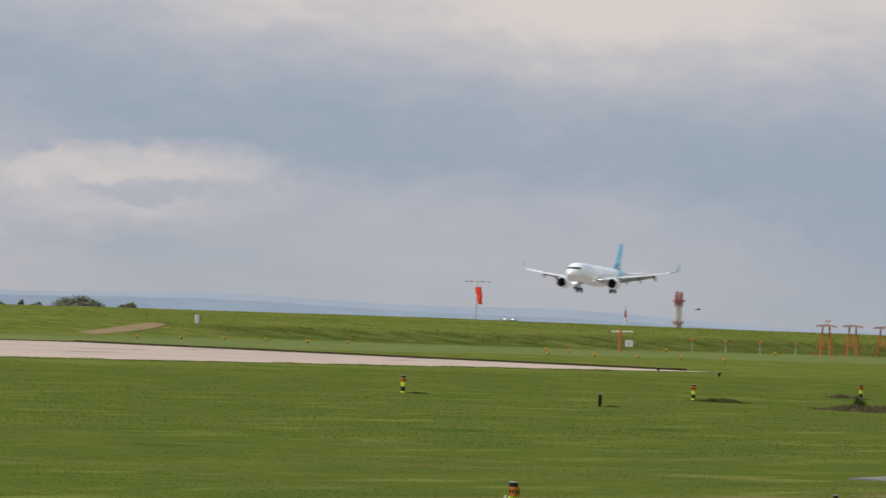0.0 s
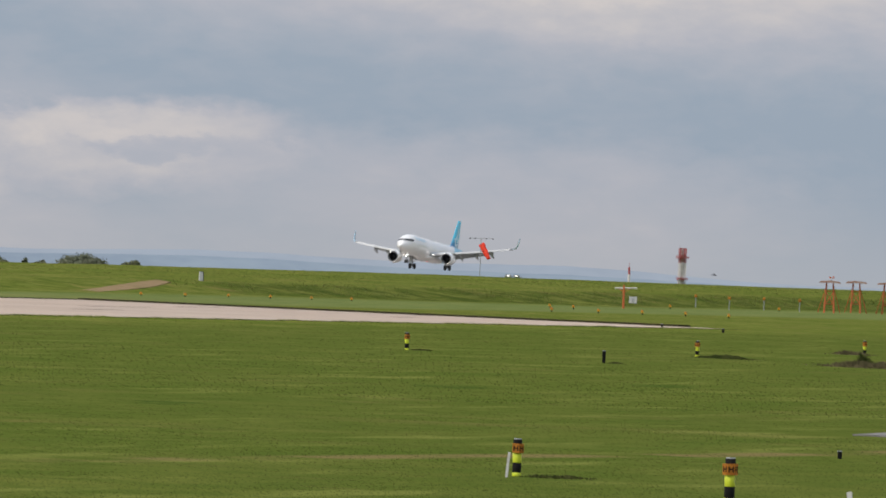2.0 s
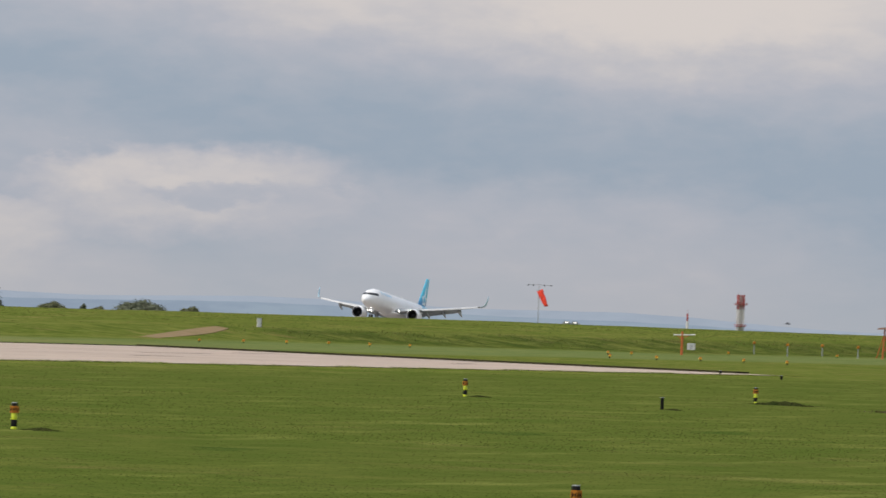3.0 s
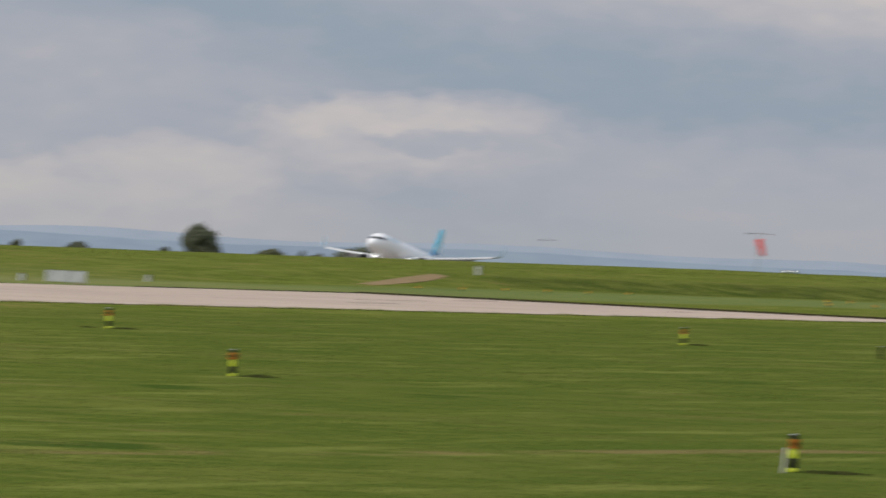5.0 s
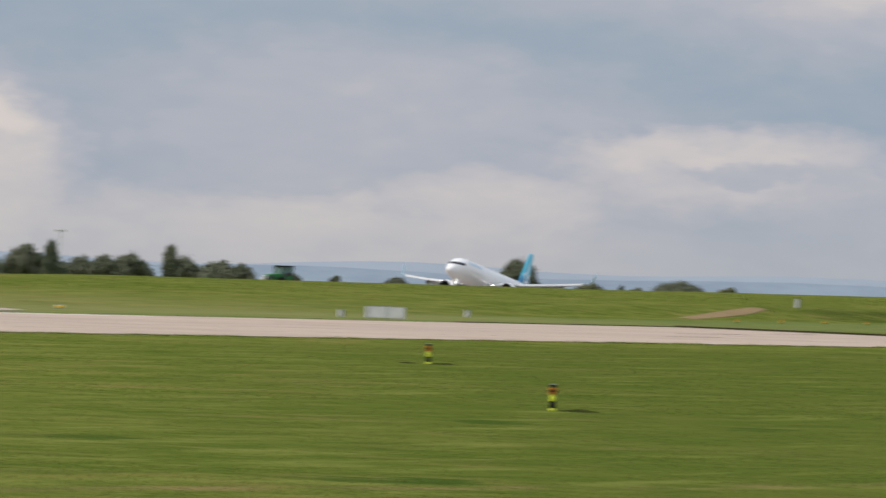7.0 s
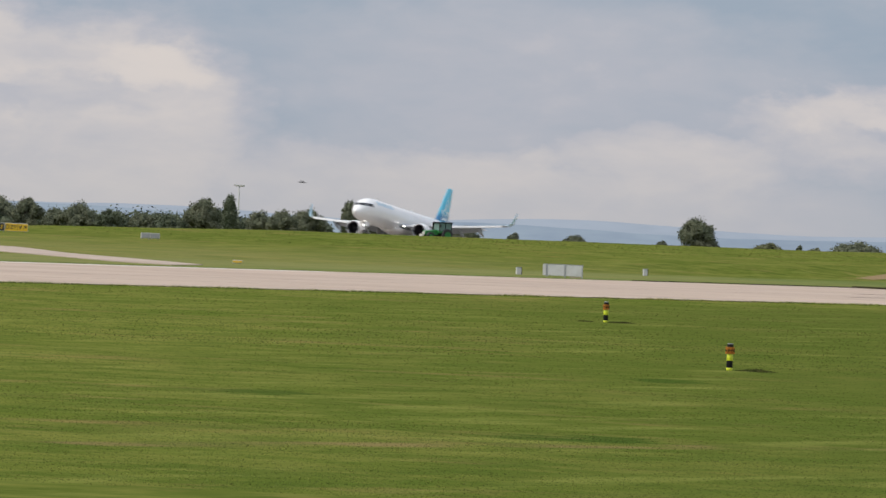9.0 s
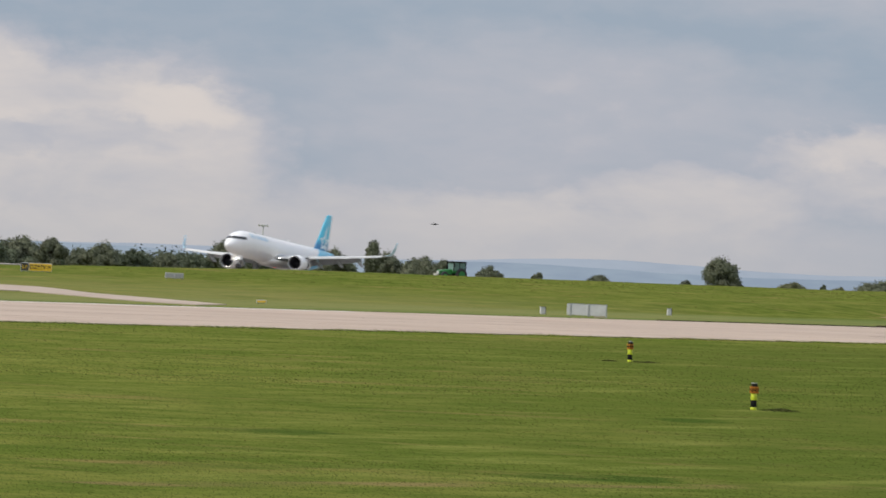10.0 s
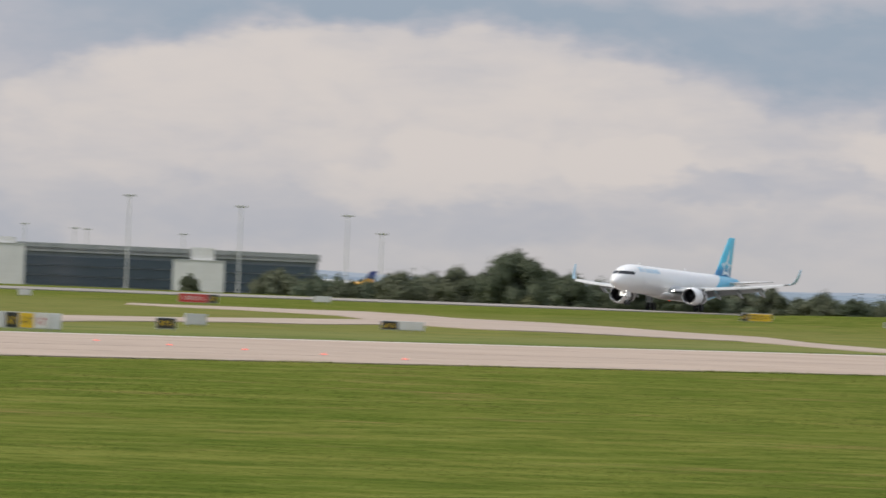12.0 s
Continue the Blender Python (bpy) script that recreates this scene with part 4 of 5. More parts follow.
def thin_mast():
    ms = thing("aerial_mast", facing(1557, 445), "thin red and white aerial mast", "mast")
    part("lower_length", rods(((0, 0, -0.5), (0, 0, 1.3), 0.24, 0.20)), TOWER_WHITE, ms, "white lower length")
    part("upper_length", rods(((0, 0, 1.3), (0, 0, 2.5), 0.20, 0.15)), RED, ms, "red upper length")
    part("spike", rods(((0, 0, 2.5), (0, 0, 3.3), 0.05, 0.02)), RED, ms, "thin red spike")


thin_mast()


def papi():
    unit = thing("approach_slope_lights", facing(1442, 431), "low pair of white approach slope lamps on the bank", "runway light")
    for x in (-0.75, 0.55):
        part("housing", boxes((x, 0, 0.32, 0.95, 0.7, 0.30), bevel=0.05), GREY, unit, "grey lamp housing")
        part("lens", boxes((x, -0.37, 0.30, 0.42, 0.04, 0.12)), PAPI_LAMP, unit, "lit white lens")
    part("rail", boxes((0, 0.1, 0.12, 3.0, 0.3, 0.12), (-1.1, 0.1, 0.0, 0.1, 0.2, 0.3), (1.1, 0.1, 0.0, 0.1, 0.2, 0.3)), GREY, unit)


papi()


def cross_post():
    po = thing("aerial_post", facing(1141.1, 326.7), "orange post with a white crossarm", "aerial")
    part("post", rods(((0, 0, 0), (0, 0, 2.9), 0.15, 0.13)), ORANGE, po, "orange post")
    part("crossarm", rods(((-1.1, 0, 2.45), (1.6, 0, 2.55), 0.09)), TOWER_WHITE, po, "white crossarm")
    part("brace", rods(((0, 0, 2.0), (0.9, 0, 2.5), 0.04), ((0, 0, 2.0), (-0.7, 0, 2.45), 0.04)), ORANGE, po)


cross_post()


def info_board(s, p):
    bd = thing("info_board", facing(s, p), "small white board on two dark legs", "sign")
    part("panel", boxes((0, 0, 0.62, 1.0, 0.06, 0.85), bevel=0.01), PALE_GREY, bd, "white panel")
    for x in (-0.38, 0.38):
        part("leg", rods(((x, 0.03, 0), (x, 0.03, 0.5), 0.04)), BLACK, bd, "dark leg")
    part("writing_bar", boxes((-0.08, -0.036, 0.62, 0.12, 0.006, 0.5), (0.1, -0.036, 0.62, 0.12, 0.006, 0.5)), GREY, bd, "grey writing bar")


info_board(1194.4, 340.7)


def localizer(s, p):
    """One aerial of the landing beam's array."""
    an = thing("landing_aerial", facing(s, p), "orange framed landing-beam aerial under a flat hood", "aerial", "landing aerials")
    for x in (-0.62, 0.62):
        for y, lean in ((-0.5, 0.25), (0.5, 0.25)):
            part("leg", rods(((x * 1.05, y, 0), (x * 0.72, y * 0.4, 4.0), 0.12, 0.11)), ORANGE, an, "orange leg")
    part("bracing", rods(((-0.7, -0.4, 0.9), (0.5, -0.2, 2.8), 0.05), ((0.7, -0.4, 0.9), (-0.5, -0.2, 2.8), 0.05), ((-0.5, 0, 2.9), (0.5, 0, 2.9), 0.06), ((-0.7, 0, 1.2), (0.7, 0, 1.2), 0.06)), ORANGE, an)
    for x in (1.5, -1.5):
        part("stay", rods(((x, 1.2, 0), (x * 0.36, 0.2, 3.3), 0.05)), ORANGE, an, "orange stay")
    bm = loft([[Vector((-1.5, y, 3.98)), Vector((-1.3, y, 4.22)), Vector((0, y, 4.36)), Vector((1.3, y, 4.22)), Vector((1.5, y, 3.98)), Vector((0, y, 4.06))] for y in (-1.0, 1.0)])
    part("hood", bm, HOOD, an, "dull red weathered hood")


localizer(1244.6, 327.7)
localizer(1262.9, 328.8)
localizer(1266.0, 325.2)
localizer(1271.0, 321.0)


def antenna_camera_box(s, p):
    st = thing("aerial_lamp", facing(s, p, 0, 4.35), "pair of small lamps above the orange aerial", "lamp")
    part("stem", rods(((0, 0, -0.1), (0, 0, 0.35), 0.05)), GREY, st)
    part("heads", boxes((-0.2, 0, 0.4, 0.2, 0.2, 0.25), (0.25, 0, 0.45, 0.2, 0.2, 0.25), (0, 0, 0.33, 0.6, 0.06, 0.06)), ORANGE, st)


antenna_camera_box(1244.9, 327.6)


def stub_box(s, p, h, w, label="small white cabinet with a dark side beside the bank"):
    st = thing("junction_box", facing(s, p, 18), label, "cabinet")
    part("body", boxes((0, 0, h / 2, w, w * 0.9, h), bevel=0.02), PALE_GREY, st, "white body")
    part("lid", boxes((0, 0, h + 0.03, w * 1.1, w, 0.06)), GREY, st, "grey lid")
    part("back_plate", boxes((w * 0.62, 0.1, h * 0.55, w * 0.25, w * 0.7, h * 1.05)), BLACK, st, "dark side plate")


stub_box(1046.0, 350.0, 1.0, 0.42)
stub_box(803.6, 312.0, 0.6, 0.42, "small white post cabinet beside the runway")
stub_box(876.0, 326.9, 0.62, 0.38, "small white post cabinet beside the runway")


def sign_back():
    """The back of a wide sign beside the runway, in three panels."""
    sb = thing("sign_back", facing(786.0, 301.0, -4), "wide pale grey back of a runway sign in panels", "sign")
    for x, w in ((-1.62, 0.3), (-0.62, 1.5), (0.98, 1.52)):
        part("panel", boxes((x, 0, 0.62, w, 0.16, 0.98), bevel=0.02), PALE_GREY, sb, "pale grey panel")
    for x in (-1.42, 0.19, 1.70):
        part("post", boxes((x, 0.0, 0.58, 0.10, 0.22, 1.16)), GREY, sb, "grey post")
    part("top_rail", boxes((0, 0, 1.13, 3.45, 0.18, 0.05)), GREY, sb)
    part("foot", boxes((1.1, 0.1, 0.05, 0.9, 0.4, 0.1)), CONCRETE_DARK, sb, "concrete foot")


sign_back()


def sign(s, p, panels, h, label, turn=0.0, foot=0.14):
    """A runway sign: boxes side by side; panels: width, face material, bars' material or None."""
    sg = thing("runway_sign", facing(s, p, turn), label, "sign", "runway signs")
    total = sum(w for w, _, _ in panels)
    x = -total / 2
    for w, face, ink in panels:
        cx = x + w / 2
        bx = part("sign_box", boxes((cx, 0, foot + h / 2, w - 0.02, 0.28, h), bevel=0.02), PALE_GREY, sg, "pale grey sign casing")
        part("face", boxes((cx, -0.15, foot + h / 2, w - 0.10, 0.02, h - 0.10)), face, bx, "coloured sign face")
        if ink is not None:
            k = max(1, int(w / 0.42))
            for i in range(k):
                bxx = cx - w * 0.36 + w * 0.72 * (i + 0.5) / k
                part("writing_bar", boxes((bxx - 0.06, -0.165, foot + h / 2, 0.07, 0.006, h * 0.5), (bxx + 0.06, -0.165, foot + h * (0.62 if i % 2 else 0.4), 0.10, 0.006, h * 0.10)), ink, bx, "writing bar")
        for lx in (cx - w * 0.35, cx + w * 0.35):
            part("leg", boxes((lx, 0, foot / 2, 0.07, 0.12, foot + 0.02)), GREY, bx)
        x += w
    return sg


def letters(text, size, x, y, z, mat, parent):
    """Upright flat letters of a sign, from the built-in font."""
    curve = bpy.data.curves.new("letters", "FONT")
    curve.body, curve.size, curve.align_x, curve.align_y, curve.extrude, curve.offset = text, size, "CENTER", "CENTER", 0.004, 0.012
    tmp = new("letters", curve)
    me = bpy.data.meshes.new_from_object(tmp)
    bpy.data.objects.remove(tmp)
    me.transform(pose(x, y, z, 90, 0, 0))
    return part("letters", me, mat, parent, "black sign letters")


def direction_sign():
    sg = sign(921.0, 414.8, [(0.85, SIGN_BLACK, SIGN_YELLOW), (2.45, SIGN_YELLOW, None)], 0.86, "yellow and black taxiway direction sign on the bank", 0)
    letters("DZ", 0.62, -0.33, -0.166, 0.57, SIGN_BLACK, sg)
    letters("V", 0.62, 0.82, -0.166, 0.57, SIGN_BLACK, sg)
    part("divider", boxes((0.52, -0.166, 0.57, 0.05, 0.008, 0.66)), SIGN_BLACK, sg, "black dividing bar")
    for x, turn in ((0.25, 0), (1.28, 45)):
        m = pose(x, -0.166, 0.57, 0, turn, 0)
        bm = bmesh.new()
        box(bm, 0, 0, -0.06, 0.07, 0.008, 0.34, m)
        for lean in (-42, 42):
            box(bm, 0, 0, -0.12, 0.07, 0.008, 0.26, m @ pose(0, 0, 0.22, 0, lean, 0))
        part("arrow", bm, SIGN_BLACK, sg, "black arrow")


direction_sign()
sign(923.1, 399.9, [(1.0, GREY, None), (1.0, GREY, None)], 0.55, "low grey back of a taxiway sign", 8)
sign(750.8, 317.1, [(0.85, SIGN_YELLOW, None)], 0.26, "small low yellow sign beside the runway", 0, 0.05)
sign(589.3, 310.2, [(1.4, SIGN_BLACK, SIGN_YELLOW)], 0.80, "black taxiway sign with a yellow mark", 0)
sign(647.9, 338.5, [(1.65, PALE_GREY, None)], 0.85, "pale grey back of a taxiway sign", 10)
sign(688.0, 340.8, [(1.45, SIGN_BLACK, SIGN_YELLOW), (1.05, PALE_GREY, None), (1.0, PALE_GREY, None)], 0.72, "black taxiway sign beside grey sign backs", 0)
sign(546.0, 297.8, [(1.2, PALE_GREY, None), (0.9, SIGN_BLACK, SIGN_YELLOW), (1.0, SIGN_YELLOW, SIGN_BLACK), (0.95, LINE_WHITE, SIGN_RED), (0.8, PALE_GREY, None)], 1.05, "black, yellow and white taxiway sign row", 0)
sign(552.0, 318.0, [(0.8, PALE_GREY, None)], 1.6, "tall pale grey cabinet beside the taxiway", 0)
sign(900.0, 470.0, [(3.1, SIGN_RED, LINE_WHITE), (1.05, SIGN_BLACK, SIGN_YELLOW)], 0.95, "red runway holding sign with a black panel", 0)
sign(1008.0, 510.0, [(2.1, PALE_GREY, None)], 0.7, "low grey cabinet beside the runway", 0)
sign(880.0, 480.0, [(1.4, PALE_GREY, None)], 0.6, "low grey cabinet in the grass", 0)


def inset_light(s, p):
    li = thing("inset_light", at_pose(s, p, 0.06), "small red inset light in the runway surface", "runway light", "red inset lights")
    part("rim", turned([(0.0, 0.17), (0.03, 0.15), (0.03, 0.02)], 14, "Z"), GREY, li)
    part("lens", turned([(0.03, 0.12), (0.10, 0.10), (0.13, 0.03)], 12, "Z"), RED_LAMP, li, "lit red lens")


def at_pose(s, p, dz=0.0):
    v = at(s, p, dz)
    return pose(v.x, v.y, v.z)


for i in range(5):
    inset_light(489.2 - 6.7 * i, 262.0 - 8.3 * i)


# ---------------------------------------------------------------- tractor on the bank
def make_tractor():
    tr = thing("tractor", pose(0, 0, 0), "green tractor with a glazed cab mowing along the bank", "tractor")
    part("chassis", boxes((-0.2, 0, 0.75, 3.2, 0.75, 0.4), bevel=0.05), DARK_METAL, tr, "dark chassis")
    rings = [[Vector((x, y * w, z)) for y, z in ((-1, 0.85), (-1, t - 0.12), (-0.75, t), (0.75, t), (1, t - 0.12), (1, 0.85))] for x, w, t in ((-2.1, 0.36, 1.28), (-2.0, 0.42, 1.38), (-0.3, 0.45, 1.55), (-0.1, 0.45, 1.55))]
    hood = part("hood", loft(rings), TRACTOR_GREEN, tr, "green bonnet")
    part("grille", boxes((-2.12, 0, 1.05, 0.05, 0.5, 0.4)), TOWER_WHITE, hood, "pale grille")
    cab = part("cab", boxes((0.85, 0, 1.25, 2.0, 1.7, 0.35), bevel=0.05), TRACTOR_GREEN, tr, "green cab body")
    part("roof", boxes((0.85, 0, 2.55, 2.3, 1.9, 0.18), bevel=0.07), DARK_METAL, cab, "dark cab roof")
    part("glazing", boxes((0.85, 0, 1.95, 1.85, 1.60, 1.04)), CAB_GLASS, cab, "tinted glazing")
    for x in (-0.1, 0.85, 1.8):
        for y in (-0.83, 0.83):
            part("pillar", rods(((x, y, 1.35), (x, y, 2.48), 0.05)), BLACK, cab, "dark pillar")
    for x, r, w in ((1.1, 0.86, 0.5), (-1.5, 0.6, 0.38)):
        for y in (-0.85, 0.85):
            bm = bmesh.new()
            wheel(bm, x, y, r, r, w)
            ty = part("tyre", bm, RUBBER, tr, "black tyre")
            part("rim", rods(((x, y - w * 0.52, r), (x, y + w * 0.52, r), r * 0.55)), TRACTOR_GREEN, ty, "green rim")
    part("exhaust", rods(((-0.5, 0.35, 1.5), (-0.5, 0.35, 2.5), 0.05)), BLACK, tr, "black exhaust pipe")
    for y in (-1.05, 1.05):
        part("mirror", boxes((-0.05, y, 2.1, 0.06, 0.2, 0.35), (0.0, y * 0.85, 2.25, 0.04, 0.4, 0.04)), BLACK, tr, "black mirror")
    part("mower_deck", boxes((2.6, 0, 0.5, 1.2, 2.4, 0.35), (2.0, 0, 0.7, 0.8, 0.3, 0.15), bevel=0.04), DARK_METAL, tr, "dark mower deck")
    part("front_weight", boxes((-2.4, 0, 0.7, 0.35, 0.8, 0.4), bevel=0.04), TOWER_WHITE, tr, "pale front weight")
    return tr


tractor = make_tractor()


# ---------------------------------------------------------------- trees
def leafy(rnd, lobes, count, size, squash=1.0):
    """Many small leaf clumps on and in a set of lobes (x, y, z, r, rz)."""
    verts, faces = [], []
    area = [r * r for _, _, _, r, _ in lobes]
    total = sum(area)
    for (x, y, z, r, rz), a in zip(lobes, area):
        for _ in range(int(count * a / total)):
            u, v, w = rnd.gauss(0, 1), rnd.gauss(0, 1), rnd.gauss(0, 1)
            d = Vector((u, v, w)).normalized()
            k = rnd.uniform(0.70, 1.06) if rnd.random() < 0.82 else rnd.uniform(1.0, 1.38)
            c = Vector((x + d.x * r * k, y + d.y * r * k, z + d.z * rz * k))
            if c.z < 0.05:
                continue
            t = Vector((rnd.gauss(0, 1), rnd.gauss(0, 1), rnd.gauss(0, 1))).normalized()
            b = t.cross(d + Vector((rnd.uniform(-.6, .6), rnd.uniform(-.6, .6), rnd.uniform(-.6, .6)))).normalized()
            e = size * rnd.uniform(0.5, 1.25)
            n = len(verts)
            verts += [c - t * e, c + b * e * 0.55, c + t * e * 0.9, c - b * e * 0.5 + d * e * 0.3]
            faces.append((n, n + 1, n + 2, n + 3))
        # a ragged core, so that the crown is dense inside
        n = len(verts)
        for i in range(7):
            th = math.pi * (i + 0.5) / 7
            for j in range(10):
                ph = 2 * math.pi * j / 10
                k = 0.72 * rnd.uniform(0.75, 1.15)
                verts.append(Vector((x + r * k * math.sin(th) * math.cos(ph), y + r * k * math.sin(th) * math.sin(ph), max(0.02, z + rz * k * math.cos(th)))))
        for i in range(6):
            for j in range(10):
                q = n + i * 10
                faces.append((q + j, q + (j + 1) % 10, q + 10 + (j + 1) % 10, q + 10 + j))
    return verts, faces


def tree(s, p, height, width, seed, mat=None, kind="tree"):
    rnd = random.Random(seed)
    poplar = height > 2.0 * width
    shrub = height < 3.2
    ob = thing("bush" if shrub else "tree", at_pose(s, p, -0.15), "low dark shrub on the skyline" if shrub else ("tall narrow dark green tree" if poplar else "dark green broadleaf tree with a full crown"), "bush" if shrub else "tree", "trees beyond the runway")
    R = width / 2
    limbs = [((0, 0, 0), (rnd.uniform(-.2, .2), 0, height * 0.6), 0.05 * height, 0.02 * height)]
    lobes = []
    n = 12 if shrub else (10 if poplar else 30)
    for i in range(n):
        u = i / (n - 1)
        if poplar:
            z = height * (0.22 + 0.64 * u)
            r = R * (0.95 - 0.45 * abs(u - 0.35))
            x, y = rnd.uniform(-.15, .15) * R, rnd.uniform(-.2, .2) * R
            rz = height * 0.17
        else:
            # small lobes under an uneven dome, and a skirt of low ones
            an, rad = 2.4 * i + rnd.uniform(-.5, .5), R * 0.86 * math.sqrt((i + 0.3) / n)
            x, y = rad * math.cos(an), rad * math.sin(an)
            r = R * rnd.uniform(0.17, 0.34) * (1.25 if i < 3 else 1.0)
            rz = min(r * rnd.uniform(0.9, 1.3), height * 0.30)
            dome = height * (1.0 - 0.50 * (rad / R) ** 2.2) * (rnd.uniform(0.78, 1.0) if i else 1.0)
            z = max(rz * 0.8, (dome - rz) * (rnd.uniform(0.2, 0.75) if i % 3 == 2 else 1.0))
        lobes.append((x, y, z, r, rz))
        limbs.append(((0, 0, height * 0.2), (x * 0.8, y * 0.8, z), 0.022 * height, 0.008 * height))
    part("trunk", rods(*limbs, n=7), BARK, ob, "dark trunk and limbs")
    verts, faces = leafy(rnd, lobes, int(3200 + 80 * width * height), 0.20 + 0.007 * height)
    me = bpy.data.meshes.new("crown")
    me.from_pydata(verts, [], faces)
    part("crown", me, mat or rnd.choice((LEAF, LEAF, LEAF_DEEP)), ob, "dense crown of small leaf clumps")
    return ob


SINGLE_TREES = [
    (2007, 720, 2.4, 6.5), (2140, 760, 2.4, 1.9), (2095, 740, 1.8, 4.4), (2066, 720, 3.7, 11.6), (2102, 720, 2.5, 5.5),
    (1906, 700, 7.7, 8.1), (1912, 710, 2.4, 4.1), (1886, 720, 2.9, 6.7), (1954, 760, 2.7, 3.2),
]
TREE_LINE = [
    (1764, 780, 6.3, 7.5), (1733, 760, 5.3, 4.2), (1842, 800, 4.3, 5.2), (1856, 800, 4.4, 6.2), (1875, 800, 7.9, 7.4),
    (1865, 790, 8.4, 3.1), (1906, 800, 5.7, 6.1), (1894, 790, 6.0, 6.3), (1909, 790, 6.8, 7.5), (1907, 780, 8.3, 3.3),
    (1939, 790, 6.4, 7.6), (1936, 780, 5.8, 10.3), (1898, 760, 4.9, 5.3), (1874, 740, 4.2, 5.5),
]
WOOD = [
    (1763, 800, 4.5, 10.5), (1761, 790, 6.6, 5.2), (1797, 800, 4.7, 4.2), (1579, 760, 11.7, 10.7), (1596, 780, 8.3, 6.9),
    (1606, 790, 7.1, 7.4), (1593, 790, 7.0, 7.7), (1645, 780, 8.1, 7.7), (1657, 790, 8.4, 6.0), (1700, 800, 7.1, 7.3),
    (1692, 790, 7.9, 7.7), (1693, 780, 8.0, 6.8), (1875, 960, 6.6, 11.9), (1865, 940, 4.8, 5.4), (1872, 980, 4.6, 4.6),
    (1553, 780, 4.8, 4.0), (1545, 779, 3.9, 4.4), (1617, 785, 7.4, 6.4), (1603, 783, 6.9, 6.0), (1591, 769, 7.2, 6.0), (1586, 764, 6.0, 6.4), (1751, 800, 7.2, 7.9), (1768, 800, 7.0, 9.1),
]
for k, (s, p, h, w) in enumerate(SINGLE_TREES):
    tree(s, p, h, w, 100 + k, LEAF_PALE if k in (0, 2, 4) else LEAF)
for k, (s, p, h, w) in enumerate(TREE_LINE):
    tree(s, p, h, w if h > 2 * w else w * 1.15, 200 + k)
for k, (s, p, h, w) in enumerate(WOOD):
    tree(s, p, h, w if k in (12, 13, 14, 15, 16) else w * 1.3, 300 + k, LEAF_DEEP if k == 3 else None)
tree(1575, 755, 3.3, 4.6, 340, LEAF_PALE)


def hedge(s0, p0, s1, p1, height, seed):
    rnd = random.Random(seed)
    o = at(s0, p0)
    n = int(math.hypot(s1 - s0, p1 - p0) / 2.2)
    lobes = []
    for i in range(n):
        u = i / (n - 1)
        v = at(s0 + (s1 - s0) * u, p0 + (p1 - p0) * u + rnd.uniform(-1, 1)) - o
        h = height * rnd.uniform(0.6, 1.2)
        lobes.append((v.x, v.y, v.z + h * 0.45, rnd.uniform(1.4, 2.2), h * 0.55))
    verts, faces = leafy(rnd, lobes, n * 150, 0.36)
    me = bpy.data.meshes.new("hedge")
    me.from_pydata([v for v in verts], [], faces)
    me.materials.append(LEAF_DEEP)
    ob = new("hedge", me)
    ob.location = o
    return tagged(ob, "long dark green hedge beyond the runway", "hedge", kind="stuff")


hedge(1590, 810, 1740, 812, 5.6, 7)
hedge(1740, 812, 1960, 806, 4.1, 8)


# ---------------------------------------------------------------- far buildings and masts
def light_mast(s, p, tall, label="tall pale floodlight mast beside the apron"):
    ms = thing("light_mast", at_pose(s, p), label, "light mast", "floodlight masts")
    part("shaft", rods(((0, 0, 0), (0, 0, tall), 0.24, 0.15)), PALE_GREY, ms, "pale grey shaft")
    part("crown_ring", rods(((-1.2, 0, tall), (1.2, 0, tall), 0.10)), PALE_GREY, ms, "lamp carrier")
    for x in (-1.0, -0.35, 0.35, 1.0):
        part("floodlight", boxes((x, -0.2, tall + 0.22, 0.5, 0.4, 0.3)), PALE_GREY, ms, "pale floodlight head")


light_mast(1880, 1000, 21.0)
light_mast(1934, 1000, 19.8)
light_mast(1988, 1000, 19.0)
light_mast(2006, 1000, 15.2)
for s, tall in ((2565, 18.0), (2597, 17.4), (2605, 17.2), (2669, 17.0)):
    light_mast(s, 1400, tall, "distant floodlight mast beyond the terminal")
light_mast(2130, 900, 11.8, "distant floodlight mast beyond the trees")


def apron_building():
    """A long terminal building: glazed storeys between white stair towers."""
    a, b = at(1780, 1085), at(2078, 1052.5)
    d = (b - a)
    L = Vector((d.x, d.y)).length
    m = pose(a.x, a.y, a.z, 0, 0, math.degrees(math.atan2(d.y, d.x)))
    bd = thing("terminal_building", m, "long glazed grey terminal with white stair towers", "building")
    part("wall", boxes((L / 2, 8, 4.2, L, 15.0, 8.4)), FACADE_DARK, bd, "dark slate wall")
    part("roof", boxes((L / 2, 8, 8.7, L + 0.6, 16.0, 0.6)), FACADE_GREY, bd, "grey roof edge")
    par = part("parapet", boxes((L / 2, 0.15, 9.0, L, 0.3, 2.0)), FACADE_GREY, bd, "metal parapet screen")
    rows = 3
    bays = int(L / 3.0)
    me = None
    for r in range(rows):
        for i in range(bays):
            if me is None:
                bm = boxes((0, 0, 0, 2.7, 0.16, 1.95))
                ob = part("window", bm, FACADE_GLASS, bd, "dark glazed bay")
                me = ob.data
            else:
                ob = new("window", me)
                ob.parent = bd
            ob.location = (1.5 + 3.0 * i, 0.42, 1.35 + 2.3 * r)
    for r in range(rows):
        part("floor_band", boxes((L / 2, 0.32, 0.2 + 2.3 * r, L, 0.3, 0.14)), FACADE_DARK, bd, "dark floor band")
    return bd, L


BUILDING, BUILDING_LENGTH = apron_building()


